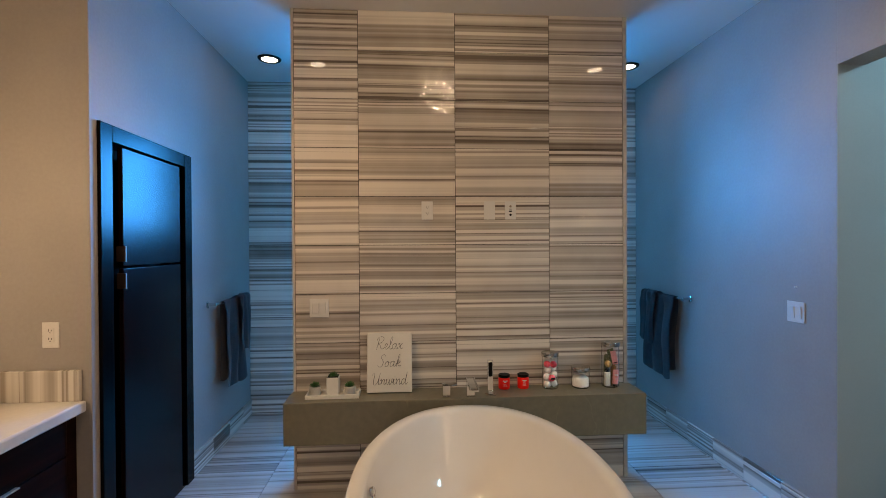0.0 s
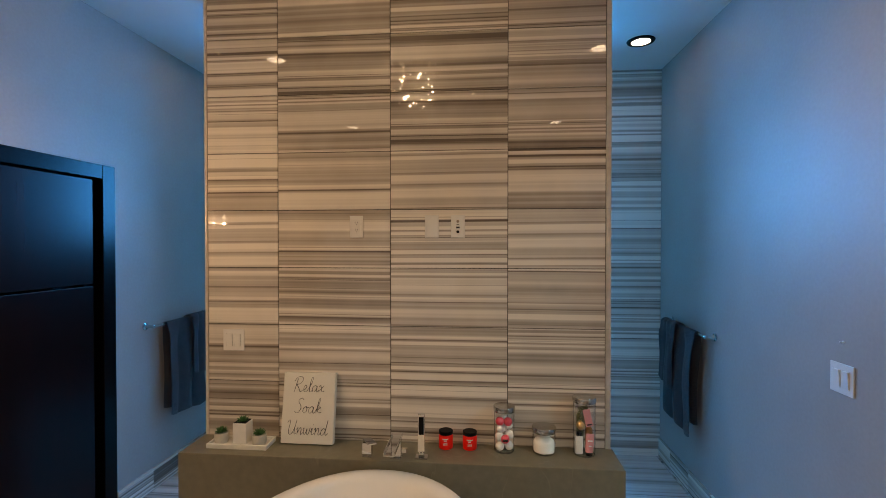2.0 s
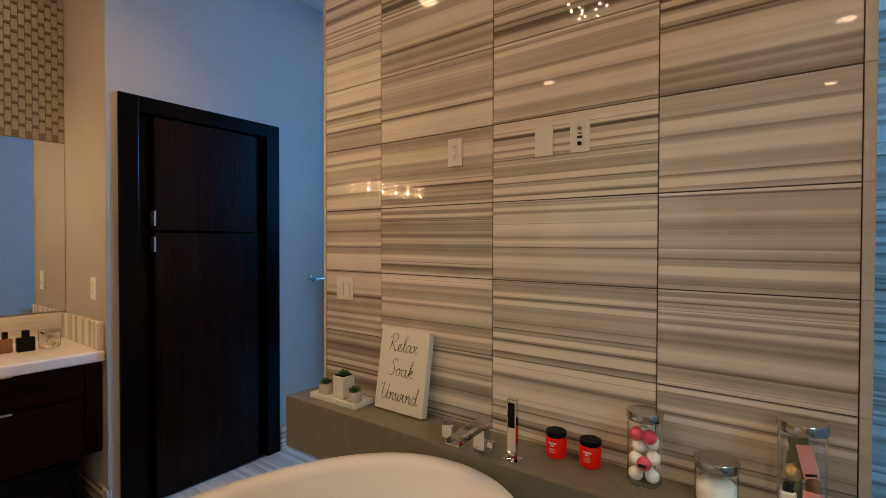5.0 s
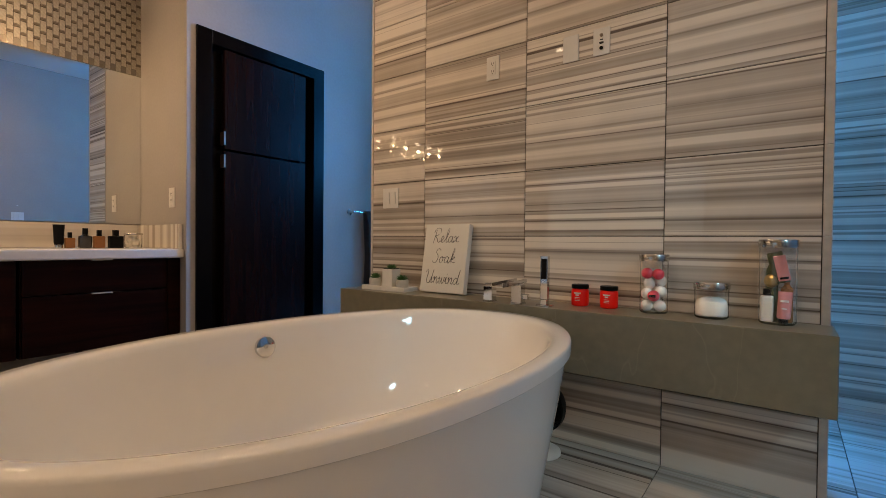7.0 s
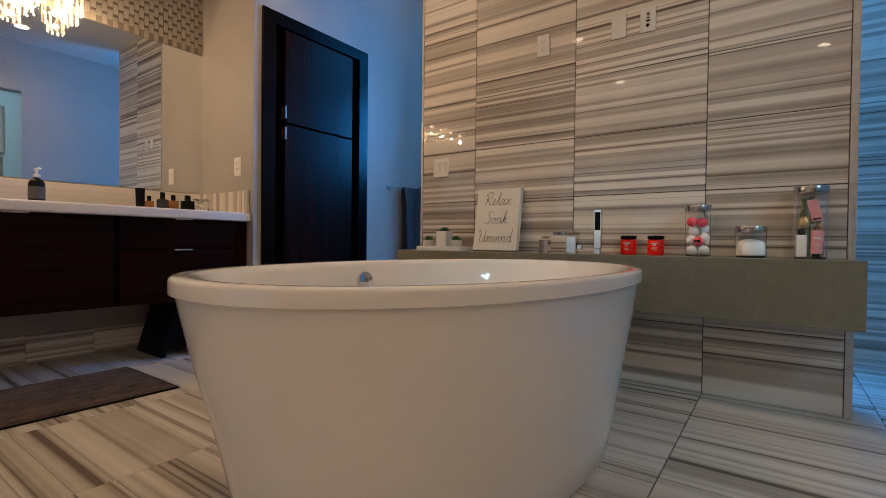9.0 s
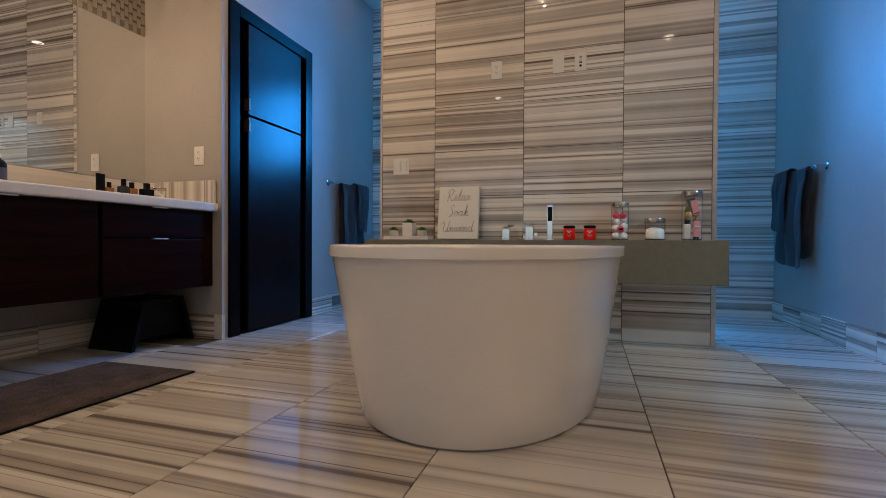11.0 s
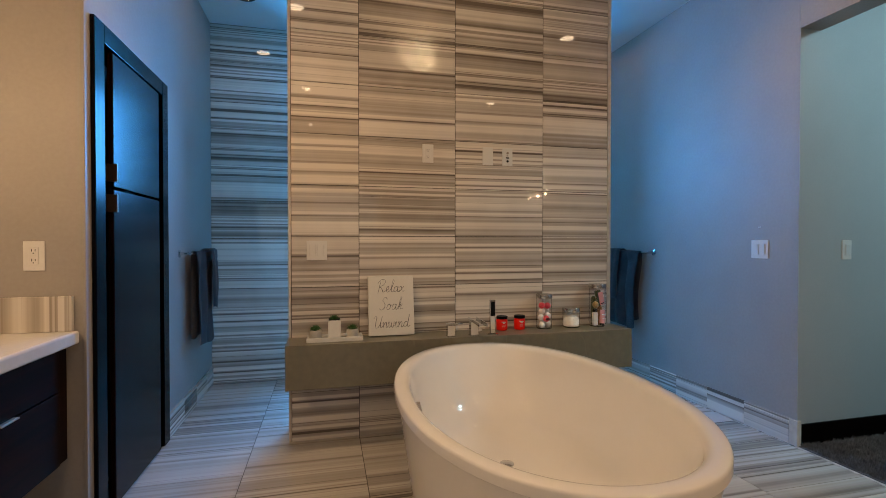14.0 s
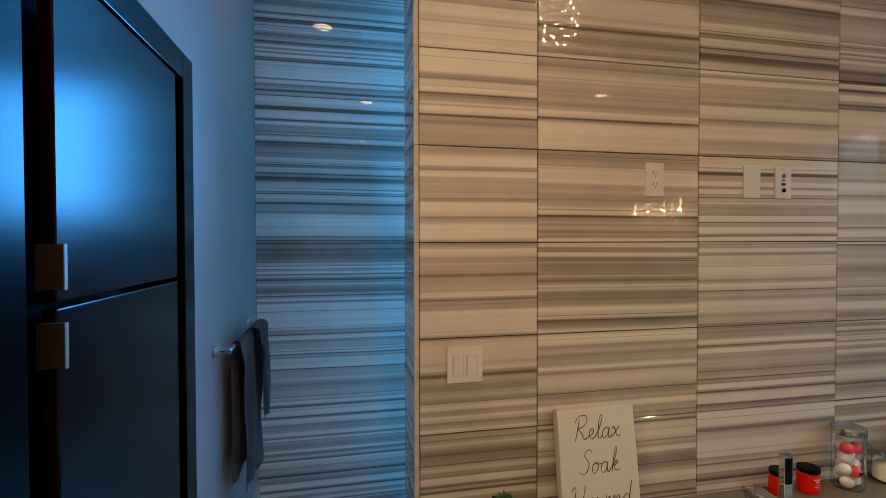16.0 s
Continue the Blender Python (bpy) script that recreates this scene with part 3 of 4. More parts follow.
def handwriting(word, unit, mat, parent, z, y):
    """A word as a pen line, standing upright in the plane y."""
    cu = bpy.data.curves.new("lettering", "CURVE")
    cu.dimensions, cu.bevel_depth, cu.bevel_resolution = "3D", 0.00115, 1
    x = -sum(SCRIPT[ch][0] for ch in word) / 2
    for ch in word:
        for pts in SCRIPT[ch][1:]:
            ends = [pts[0], *pts, pts[-1]]
            line = []
            for p0, p1, p2, p3 in zip(ends, ends[1:], ends[2:], ends[3:]):
                for s in range(5):
                    t = s / 5
                    line.append([0.5 * (2 * q1 + (q2 - q0) * t + (2 * q0 - 5 * q1 + 4 * q2 - q3) * t * t + (3 * q1 - q0 - 3 * q2 + q3) * t ** 3) for q0, q1, q2, q3 in zip(p0, p1, p2, p3)])
            line.append(list(pts[-1]))
            sp = cu.splines.new("POLY")
            sp.points.add(len(line) - 1)
            for pt, (u, v) in zip(sp.points, line):
                down = abs(math.sin(v * 1.4 + u))
                pt.co, pt.radius = ((x + u + 0.16 * v) * unit, y, z + v * unit, 1), 0.7 + 0.7 * down
        x += SCRIPT[ch][0]
    tmp = bpy.data.objects.new("lettering", cu)
    scene.collection.objects.link(tmp)
    bpy.context.view_layer.update()
    me = bpy.data.meshes.new_from_object(tmp.evaluated_get(bpy.context.evaluated_depsgraph_get()))
    bpy.data.objects.remove(tmp)
    me.materials.clear()
    me.materials.append(mat)
    ob = new("lettering", me)
    ob.parent = parent
    return ob


def sign():
    s = thing("canvas_sign", (-0.134, 2.885, LZ), "white canvas sign with grey script lettering leaning on tiles", "sign")
    s.rotation_euler = (radians(-9), 0, 0)
    s.location.y = 2.905
    part("canvas", box(-0.138, 0.140, -0.018, 0.018, 0.003, 0.362, 0.004), CANVAS, s)
    for word, z in (("Relax", 0.264), ("Soak", 0.157), ("Unwind", 0.050)):
        handwriting(word, 0.034, INK, s, z, -0.0184)
    return s


sign()


def planter_tray():
    t = thing("marble_tray", (-0.469, 2.868, LZ), "long rectangular white marble tray on the ledge", "tray")
    part("tray_base", box(-0.158, 0.158, -0.060, 0.060, 0, 0.010, 0.002), WHITE, t)
    for a, b, c, d in ((-0.158, 0.158, -0.060, -0.050), (-0.158, 0.158, 0.050, 0.060), (-0.158, -0.148, -0.050, 0.050), (0.148, 0.158, -0.050, 0.050)):
        part("tray_rim", box(a, b, c, d, 0.0102, 0.024, 0.002), WHITE, t)


planter_tray()


def succulent(at, square, r, h, label):
    p = thing("succulent_pot", at, label, "plant", "succulents on the tray")
    if square:
        part("pot", box(-r, r, -r, r, 0, h, 0.003), WHITE, p)
        part("soil", box(-r + 0.005, r - 0.005, -r + 0.005, r - 0.005, h, h + 0.003), BLACK, p)
    else:
        part("pot", lathe(((0, 0), (r * 0.9, 0), (r, 0.006), (r, h - 0.002), (r - 0.003, h), (r - 0.006, h - 0.002), (r - 0.006, h - 0.008), (0, h - 0.008))), CONCRETE, p, smooth=True)
    rng = random.Random(int(at[0] * 1000))
    bms = []
    for ring, (n, tilt, ln) in enumerate(((9, 62, 0.034), (8, 42, 0.036), (6, 22, 0.034), (3, 6, 0.030))):
        for i in range(n):
            bm = bmesh.new()
            w = 0.0062
            prof = ((0.5, 0), (1.0, 0.35), (0.8, 0.7), (0.0, 1.0))
            rings = []
            for k, z in prof:
                if k == 0:
                    rings.append([bm.verts.new((0, 0, z * ln))])
                else:
                    rings.append([bm.verts.new((w * k * math.cos(q * math.pi / 3), 0.45 * w * k * math.sin(q * math.pi / 3), z * ln)) for q in range(6)])
            skin(bm, rings)
            a = 360 / n * i + 23 * ring + rng.uniform(-8, 8)
            moved(bm, pose(0, 0, h - 0.004, 0, 0, a) @ pose(0, 0.004, 0, -(tilt + rng.uniform(-8, 8)), 0, 0))
            bms.append(bm)
    part("leaves", joined(*bms), LEAF, p, "dark green pointed leaves", True)


succulent((-0.579, 2.868, LZ + 0.0102), False, 0.034, 0.052, "small green succulent in a round pale pot")
succulent((-0.472, 2.885, LZ + 0.0102), True, 0.036, 0.105, "green succulent in a tall square white pot")
succulent((-0.370, 2.860, LZ + 0.0102), False, 0.034, 0.052, "small green succulent in a round pale pot")


def candle(x):
    c = thing("candle_jar", (x, 2.925, LZ), "bright red candle jar with black lid", "candle", "red candles")
    part("jar", lathe(((0, 0), (0.030, 0), (0.035, 0.004), (0.036, 0.012), (0.036, 0.064), (0.033, 0.071), (0.030, 0.074), (0, 0.074)), 32), RED, c, smooth=True)
    part("lid", lathe(((0.031, 0.0742), (0.035, 0.0742), (0.036, 0.077), (0.036, 0.089), (0.034, 0.091), (0, 0.091)), 32), BLACK, c, "black screw lid", True)
    for k, (w, z) in enumerate(((0.030, 0.056), (0.014, 0.048), (0.022, 0.037), (0.025, 0.031), (0.022, 0.025))):
        bm = bmesh.new()
        hgt = 0.0028 if k < 2 else 0.0009
        cols = [[bm.verts.new((0.0364 * math.sin(a), -0.0364 * math.cos(a), zz)) for zz in (z - hgt, z + hgt)] for a in [w / 0.0364 * (i / 6 - 0.5) for i in range(7)]]
        for p, q in zip(cols, cols[1:]):
            bm.faces.new((p[0], q[0], q[1], p[1]))
        part("print", bm, PLATE, c, "pale printed line")


candle(0.587)
candle(0.709)


def jar_shell(j, r, h, lid_h):
    g = part("glass", lathe(((0, 0.0), (r * 0.9, 0.0), (r, 0.006), (r, h), (r - 0.003, h), (r - 0.003, 0.008), (r * 0.85, 0.005), (0, 0.005)), 40), GLASS, j, "clear glass", True)
    g.visible_shadow = False
    part("lid", lathe(((0, h + 0.0004), (r + 0.002, h + 0.0004), (r + 0.003, h + 0.003), (r + 0.003, h + lid_h - 0.003), (r + 0.001, h + lid_h), (0, h + lid_h)), 40), STEEL, j, "brushed steel lid", True)


def bath_bombs():
    j = thing("bath_bomb_jar", (0.882, 2.920, LZ), "glass jar of white and pink bath bombs", "jar")
    jar_shell(j, 0.051, 0.200, 0.026)
    for k, (x, y, z, mat) in enumerate(((-0.022, -0.014, 0.027, COTTON), (0.024, -0.004, 0.027, COTTON), (-0.002, 0.024, 0.05, COTTON), (-0.024, -0.006, 0.072, COTTON), (0.004, -0.022, 0.066, PINK),
                                        (0.026, 0.0, 0.082, COTTON), (-0.016, 0.0, 0.112, COTTON), (0.022, 0.016, 0.122, COTTON), (0.018, -0.012, 0.150, PINK), (-0.022, -0.012, 0.152, PINK), (-0.006, 0.02, 0.150, COTTON))):
        b = part("bath_bomb", ball((x, y, z), 0.0215, 3), mat, j, "" if mat is COTTON else "bath bomb in red-pink wrapper", True)
        if k == 4:
            part("sticker", box(x - 0.012, x + 0.012, y - 0.0232, y - 0.021, z - 0.004, z + 0.006), BLACK, b)


bath_bombs()


def cotton_jar():
    j = thing("cotton_jar", (1.079, 2.918, LZ), "low glass jar filled with white cotton balls", "jar")
    jar_shell(j, 0.056, 0.104, 0.026)
    bm = lathe(((0, 0.0065), (0.045, 0.007), (0.052, 0.012), (0.053, 0.045), (0.048, 0.062), (0.03, 0.074), (0, 0.079)), 36)
    for v in bm.verts:
        k = noise.noise(v.co * 70) * 0.004
        v.co.z = max(0.0062, v.co.z + k)
        v.co.x, v.co.y = v.co.x * (1 - abs(k) * 8), v.co.y * (1 - abs(k) * 8)
    part("cotton", bm, COTTON, j, smooth=True)


cotton_jar()


def toiletry_jar():
    j = thing("toiletry_jar", (1.275, 2.918, LZ), "tall glass jar of small lotion tubes and bottles", "jar")
    jar_shell(j, 0.054, 0.258, 0.027)
    b = part("bottle", box(-0.046, -0.010, -0.030, -0.006, 0.0065, 0.095, 0.006), WHITE, j, "small white labelled bottle")
    part("cap", box(-0.040, -0.016, -0.027, -0.009, 0.0955, 0.118, 0.003), BLACK, b)
    part("label_band", box(-0.042, -0.014, -0.0308, -0.0302, 0.02, 0.075), CANVAS, b)
    def squeeze(w, hgt, z, m, mat, label):
        bm = bmesh.new()
        rings = []
        for k, (ex, ey, zz) in enumerate(((0.85, 1.0, 0.0), (1.0, 1.0, 0.06), (1.0, 0.8, 0.5), (1.02, 0.35, 0.88), (1.04, 0.12, 1.0))):
            rings.append([bm.verts.new((w * ex * math.cos(q * math.pi / 10), 0.011 * ey * math.sin(q * math.pi / 10), z + zz * hgt)) for q in range(20)])
        skin(bm, [[bm.verts.new((0, 0, z))]] + rings + [[bm.verts.new((0, 0, z + hgt))]])
        t = part("tube", moved(bm, m), mat, j, label, True)
        part("print", moved(box(-w * 0.6, w * 0.6, -0.0122, -0.0116, z + hgt * 0.62, z + hgt * 0.70), m), PLATE, t)
        part("print", moved(box(-w * 0.35, w * 0.35, -0.0122, -0.0116, z + hgt * 0.36, z + hgt * 0.40), m), PLATE, t)
        return t

    t = squeeze(0.019, 0.090, 0.022, Matrix.Translation((0.016, -0.032, 0)) @ Matrix.Rotation(radians(3), 4, "Y"), ROSE, "rose pink lotion tube")
    part("cap", lathe(((0, 0.0065), (0.013, 0.0065), (0.013, 0.0215), (0, 0.0215)), 20, 0.017, -0.032), BLACK, t, smooth=True)
    part("packet", moved(box(-0.022, 0.022, -0.003, 0.003, 0.0, 0.105, 0.002), Matrix.Translation((0.014, -0.018, 0.140)) @ Matrix.Rotation(radians(-14), 4, "Y")), OLIVE, j, "olive green packet")
    pk = part("packet", moved(box(-0.017, 0.017, -0.003, 0.003, 0.0, 0.085, 0.002), Matrix.Translation((0.020, -0.032, 0.148)) @ Matrix.Rotation(radians(-12), 4, "Y")), ROSE, j, "rose pink card packet")
    part("barcode", moved(box(-0.012, 0.012, -0.0036, -0.0031, 0.006, 0.013), Matrix.Translation((0.020, -0.032, 0.148)) @ Matrix.Rotation(radians(-12), 4, "Y")), BLACK, pk)
    part("foil", ball((-0.018, -0.010, 0.145), 0.022, 2, 1.1), GOLD, j, "crumpled gold foil")
    part("bottle", lathe(((0, 0.0065), (0.016, 0.0065), (0.018, 0.012), (0.018, 0.12), (0.008, 0.132), (0.008, 0.15), (0, 0.15)), 20, 0.026, 0.012), AMBER, j, "amber bottle", True)
    part("bottle", lathe(((0, 0.0065), (0.016, 0.0065), (0.018, 0.012), (0.018, 0.18), (0.01, 0.20), (0, 0.20)), 20, -0.016, 0.022), OLIVE, j, "olive bottle", True)


toiletry_jar()


def fan():
    f = thing("desk_fan", (0.475, 2.80, 0), "small white and black desk fan on the floor", "fan")
    part("base", lathe(((0, 0), (0.075, 0), (0.080, 0.006), (0.078, 0.02), (0.05, 0.036), (0.022, 0.05), (0.018, 0.09), (0, 0.09)), 32), WHITE, f, smooth=True)
    m = Matrix.Translation((0, 0, 0.205)) @ Matrix.Rotation(radians(90), 4, "X")
    part("housing", moved(lathe(((0.03, -0.05), (0.09, -0.04), (0.105, 0.0), (0.105, 0.03), (0.098, 0.032), (0.098, 0.0), (0.085, -0.03), (0.03, -0.038)), 40), m), BLACK, f, smooth=True)
    part("hub", moved(lathe(((0, 0.018), (0.026, 0.018), (0.028, 0.024), (0.02, 0.034), (0, 0.036)), 24), m), BLACK, f, smooth=True)
    part("motor", moved(lathe(((0, -0.037), (0.034, -0.037), (0.034, 0.010), (0, 0.012)), 24), m), BLACK, f, smooth=True)
    part("stem", rod((0, 0.03, 0.08), (0, 0.03, 0.17), 0.012), WHITE, f)
    for k in range(28):
        a = 2 * math.pi * k / 28
        part("grille_bar", moved(rod((0.024 * math.cos(a), 0.024 * math.sin(a), 0.028), (0.1 * math.cos(a + 0.5), 0.1 * math.sin(a + 0.5), 0.026), 0.0022, 6), m), BLACK, f)


fan()


# ---------------------------------------------------------------- plates on the walls
def plate(name, m, gangs, kind, label, category):
    """A wall plate that faces local -y, its middle at the origin."""
    w = 0.072 + 0.046 * (gangs - 1)
    p = new(name)
    p.matrix_world = m
    tagged(p, label, category)
    part("cover", box(-w / 2, w / 2, -0.006, -0.0005, -0.058, 0.058, 0.002), PLATE, p)
    for sx in ([0] if gangs == 1 else [-0.023, 0.023]):
        for sz in (-0.048, 0.048):
            part("screw", moved(rod((sx, -0.0072, sz), (sx, -0.0061, sz), 0.0028, 8), Matrix()), PLATE, p)
        if kind == "rocker":
            r = part("rocker", moved(box(-0.0165, 0.0165, -0.003, 0.002, -0.033, 0.033, 0.001), Matrix.Translation((sx, -0.008, 0)) @ Matrix.Rotation(radians(4), 4, "X")), PLATE, p)
            # thin strips painting the shade along both sides of the rocker
            part("rocker_frame", joined(box(sx - 0.0185, sx - 0.0172, -0.0068, -0.0061, -0.035, 0.035), box(sx + 0.0172, sx + 0.0185, -0.0068, -0.0061, -0.035, 0.035)), ROCKER_SHADE, p)
        if kind == "outlet":
            part("insert", box(-0.0165, 0.0165, -0.0085, -0.0061, -0.033, 0.033, 0.001), PLATE, p)
            for sz in (-0.019, 0.019):
                for dx, hh in ((-0.006, 0.005), (0.006, 0.004)):
                    part("slot", box(dx - 0.0011, dx + 0.0011, -0.0091, -0.0086, sz - hh + 0.003, sz + hh + 0.003), SLOT, p)
                part("slot", box(-0.002, 0.002, -0.0091, -0.0086, sz - 0.010, sz - 0.006), SLOT, p)
            part("test_button", box(-0.006, 0.006, -0.0098, -0.0086, -0.005, -0.001), PLATE, p)
            part("test_button", box(-0.006, 0.006, -0.0098, -0.0086, 0.001, 0.005), PLATE, p)
        if kind == "jacks":
            for sz in (-0.028, 0.026):
                part("jack", moved(lathe(((0.0, -0.001), (0.0075, -0.001), (0.0075, 0.004), (0.003, 0.005), (0, 0.002)), 12), Matrix.Translation((0, -0.0065, sz)) @ Matrix.Rotation(radians(90), 4, "X")), BRUSHED if sz > 0 else BLACK, p)
            part("port", box(-0.009, 0.009, -0.0070, -0.0061, -0.010, -0.001), SLOT, p)
            part("port", box(-0.007, 0.007, -0.0070, -0.0061, 0.006, 0.010), SLOT, p)
    return p


plate("light_switch", pose(-0.572, FRONT, 1.142), 2, "rocker", "white double rocker light switch on tiles", "light switch")
plate("wall_outlet", pose(0.109, FRONT, 1.753), 1, "outlet", "white wall outlet on tiles", "outlet")
plate("blank_plate", pose(0.509, FRONT, 1.753), 1, "blank", "blank white wall plate on tiles", "wall plate")
plate("media_plate", pose(0.645, FRONT, 1.753), 1, "jacks", "white wall plate with cable jacks on tiles", "wall plate")
plate("light_switch", pose(RIGHT, 2.470, 1.147, 0, 0, -90), 2, "rocker", "white double rocker light switch on painted wall", "light switch")
plate("light_switch", pose(2.51, 2.22, 1.146), 1, "rocker", "white single light switch on closet wall", "light switch")
plate("wall_outlet", pose(-1.622, CORNER, 1.136), 1, "outlet", "white wall outlet above the vanity splash", "outlet")


hook = new("wall_hook")
hook.matrix_world = pose(RIGHT, 2.469, 1.287, 0, 0, -90)
tagged(hook, "tiny white hook on the painted wall above the switch", "hook")
part("peg", moved(lathe(((0, 0), (0.006, 0), (0.006, 0.002), (0.0025, 0.004), (0.0025, 0.012), (0.004, 0.014), (0, 0.015)), 12), Matrix.Rotation(radians(90), 4, "X")), PLATE, hook, smooth=True)

# ---------------------------------------------------------------- towel bars and towels
def towel_bar(m, length, label):
    """A bar along local x that stands off a wall at local y = 0, towards -y."""
    b = new("towel_bar")
    b.matrix_world = m
    tagged(b, label, "towel bar", "chrome towel bars")
    for sx in (-length / 2, length / 2):
        part("rosette", moved(lathe(((0, 0), (0.024, 0), (0.024, 0.005), (0.012, 0.009), (0.009, 0.05), (0, 0.05)), 24), Matrix.Translation((sx, 0, 0)) @ Matrix.Rotation(radians(90), 4, "X")), CHROME, b, smooth=True)
        part("knuckle", ball((sx, -0.058, 0), 0.0125, 2), CHROME, b, smooth=True)
    part("rail", rod((-length / 2 - 0.012, -0.058, 0), (length / 2 + 0.012, -0.058, 0), 0.0085, 16), CHROME, b, smooth=True)
    return b


def hung(width, front, back, thick, gap, folds, seed):
    """A cloth over a bar at the origin along x: down the room side (-y) by front, down the wall side by back."""
    rng = random.Random(seed)
    bm = bmesh.new()
    r = 0.0125
    path = []
    nb, nf = 16, 40
    for i in range(nb):
        path.append((r + gap, -back + back * i / nb))
    for i in range(9):
        a = math.pi * i / 8
        path.append(((r + gap) * math.cos(a), (r + gap) * math.sin(a)))
    for i in range(1, nf + 1):
        path.append((-r - gap, -front * i / nf))
    nx = 44
    grid = []
    ph = rng.uniform(0, 6)
    for j in range(nx + 1):
        u = j / nx
        col = []
        for y, z in path:
            drop = max(0.0, -z)
            side = -1 if y < 0 else 0.25
            w = math.sin(u * math.pi * folds + ph) * 0.020 * min(1, drop / 0.15 + 0.25) + math.sin(u * 17 + ph * 2) * 0.003
            x = (u - 0.5) * width * (1 - 0.10 * min(1, drop / 0.4) + 0.04 * math.sin(drop * 9 + ph)) + 0.010 * math.sin(drop * 7 + ph)
            zz = z + (0.05 * max(0.0, abs(2 * u - 1) - 0.55) ** 1.3 * drop / front * 1.6) - (0.008 * math.sin(u * 7 + ph) if drop > front * 0.9 else 0) - (0.03 * u if drop > back * 0.98 else 0) * (1 if y < 0 else 0)
            col.append(bm.verts.new((x, y + side * abs(w) - (0.006 * math.sin(drop * 12 + u * 4 + ph) if drop > 0.05 and y < 0 else 0), zz)))
        grid.append(col)
    for a, b in zip(grid, grid[1:]):
        for i in range(len(path) - 1):
            bm.faces.new((a[i], a[i + 1], b[i + 1], b[i]))
    bmesh.ops.solidify(bm, geom=bm.faces[:], thickness=thick)
    return bm


def towels(m, label, seed, flip):
    t = new("bath_towel")
    t.matrix_world = m
    tagged(t, label, "towel", "slate towels")
    part("bath_sheet", hung(0.45, 0.645, 0.60, 0.010, 0.002, 2.3, seed), TOWEL, t, smooth=True)
    part("hand_towel", moved(hung(0.23, 0.40, 0.33, 0.009, 0.018, 1.6, seed + 5), Matrix.Translation((0.10 * flip, -0.022, 0.003))), TOWEL, t, "smaller towel folded over the first", True)


# on each wall local -y is turned to face the room
towel_bar(pose(LEFT, 3.772, 1.116, 0, 0, 90), 0.632, "chrome towel bar on the painted wall")
towels(pose(LEFT + 0.058, 3.79, 1.116, 0, 0, 90), "slate blue-grey towels folded over a chrome bar", 3, 1)
towel_bar(pose(RIGHT, 3.778, 1.107, 0, 0, -90), 0.632, "chrome towel bar on the painted wall")
towels(pose(RIGHT - 0.058, 3.80, 1.107, 0, 0, -90), "slate blue-grey towels folded over a chrome bar", 8, -1)
towel_bar(pose(RIGHT, 1.00, 1.20, 0, 0, -90), 0.26, "chrome towel bar on the wall stub")
bt = new("hand_towel")
bt.matrix_world = pose(RIGHT - 0.058, 1.015, 1.20, 0, 0, -90)
tagged(bt, "brown terry hand towel with dark hem on a bar", "towel")
cloth = hung(0.40, 0.665, 0.58, 0.012, 0.004, 2.6, 21)
for v in cloth.verts:
    v.co.x *= 0.38 + 0.84 * min(1.0, max(0.0, -v.co.z) / 0.6)
part("cloth", cloth, BROWN_TOWEL, bt, smooth=True)

# ---------------------------------------------------------------- vanity nook
VX = -1.505  # front of the cabinets
Y_END = CORNER - 0.002


def vanity_unit(y0, y1, drawers, label):
    c = thing("vanity_cabinet", (VX, (y0 + y1) / 2, 0.33), label, "cabinet", "vanity cabinets")
    h = (y1 - y0) / 2
    part("body", box(-0.575, -0.022, -h, h, 0.0, 0.455), CABINET, c)
    spans = ((0.290, 0.452), (0.004, 0.284)) if drawers else ((0.004, 0.452),)
    for z0, z1 in spans:
        d = part("drawer_front" if drawers else "door", box(-0.020, 0.0, -h + 0.006, h - 0.006, z0, z1, 0.002), CABINET, c)
        part("handle", box(-0.004, 0.014, -0.045, 0.045, z1 - 0.002, z1 + 0.0035, 0.001), SATIN, d, "slim satin metal edge pull")
    return c


vanity_unit(1.53, 2.16, True, "floating espresso vanity cabinet with two drawers")
part_filler = thing("vanity_filler", (VX, 2.197, 0.33), "dark espresso end panel beside the vanity drawers", "panel")
part("panel", box(-0.575, -0.012, -0.034, 0.034, 0, 0.455, 0.001), CABINET, part_filler)
vanity_unit(0.76, 1.52, False, "floating espresso vanity cabinet with flat door")
vanity_unit(0.0, 0.75, False, "floating espresso vanity cabinet with flat door")
vanity_unit(-0.76, -0.01, False, "floating espresso vanity cabinet with flat door")

top = thing("vanity_counter", (-1.76, 0.735, 0.7855), "white quartz vanity counter with upright striped splash", "countertop")
part("slab", box(-0.308, 0.290, -1.50, Y_END - 0.735, 0.0, 0.052, 0.010, 3), COUNTER, top)
part("backsplash", box(-0.308, -0.288, -1.50, Y_END - 0.757, 0.0525, 0.192, 0.003), SPLASH, top, "pale striped marble splash")
part("side_splash", box(-0.287, 0.270, Y_END - 0.757, Y_END - 0.735, 0.0525, 0.192, 0.003), MARBLE_X, top, "upright striped marble side splash")

mir = thing("vanity_mirror", (NOOK, 0.7, 0.985), "large frameless mirror above the vanity splash", "mirror")
part("glass", box(0.001, 0.007, -1.45, CORNER - 0.703, 0.0, 0.941), MIRROR, mir)

# soap, bottles and jars on the counter
CZ = 0.8377


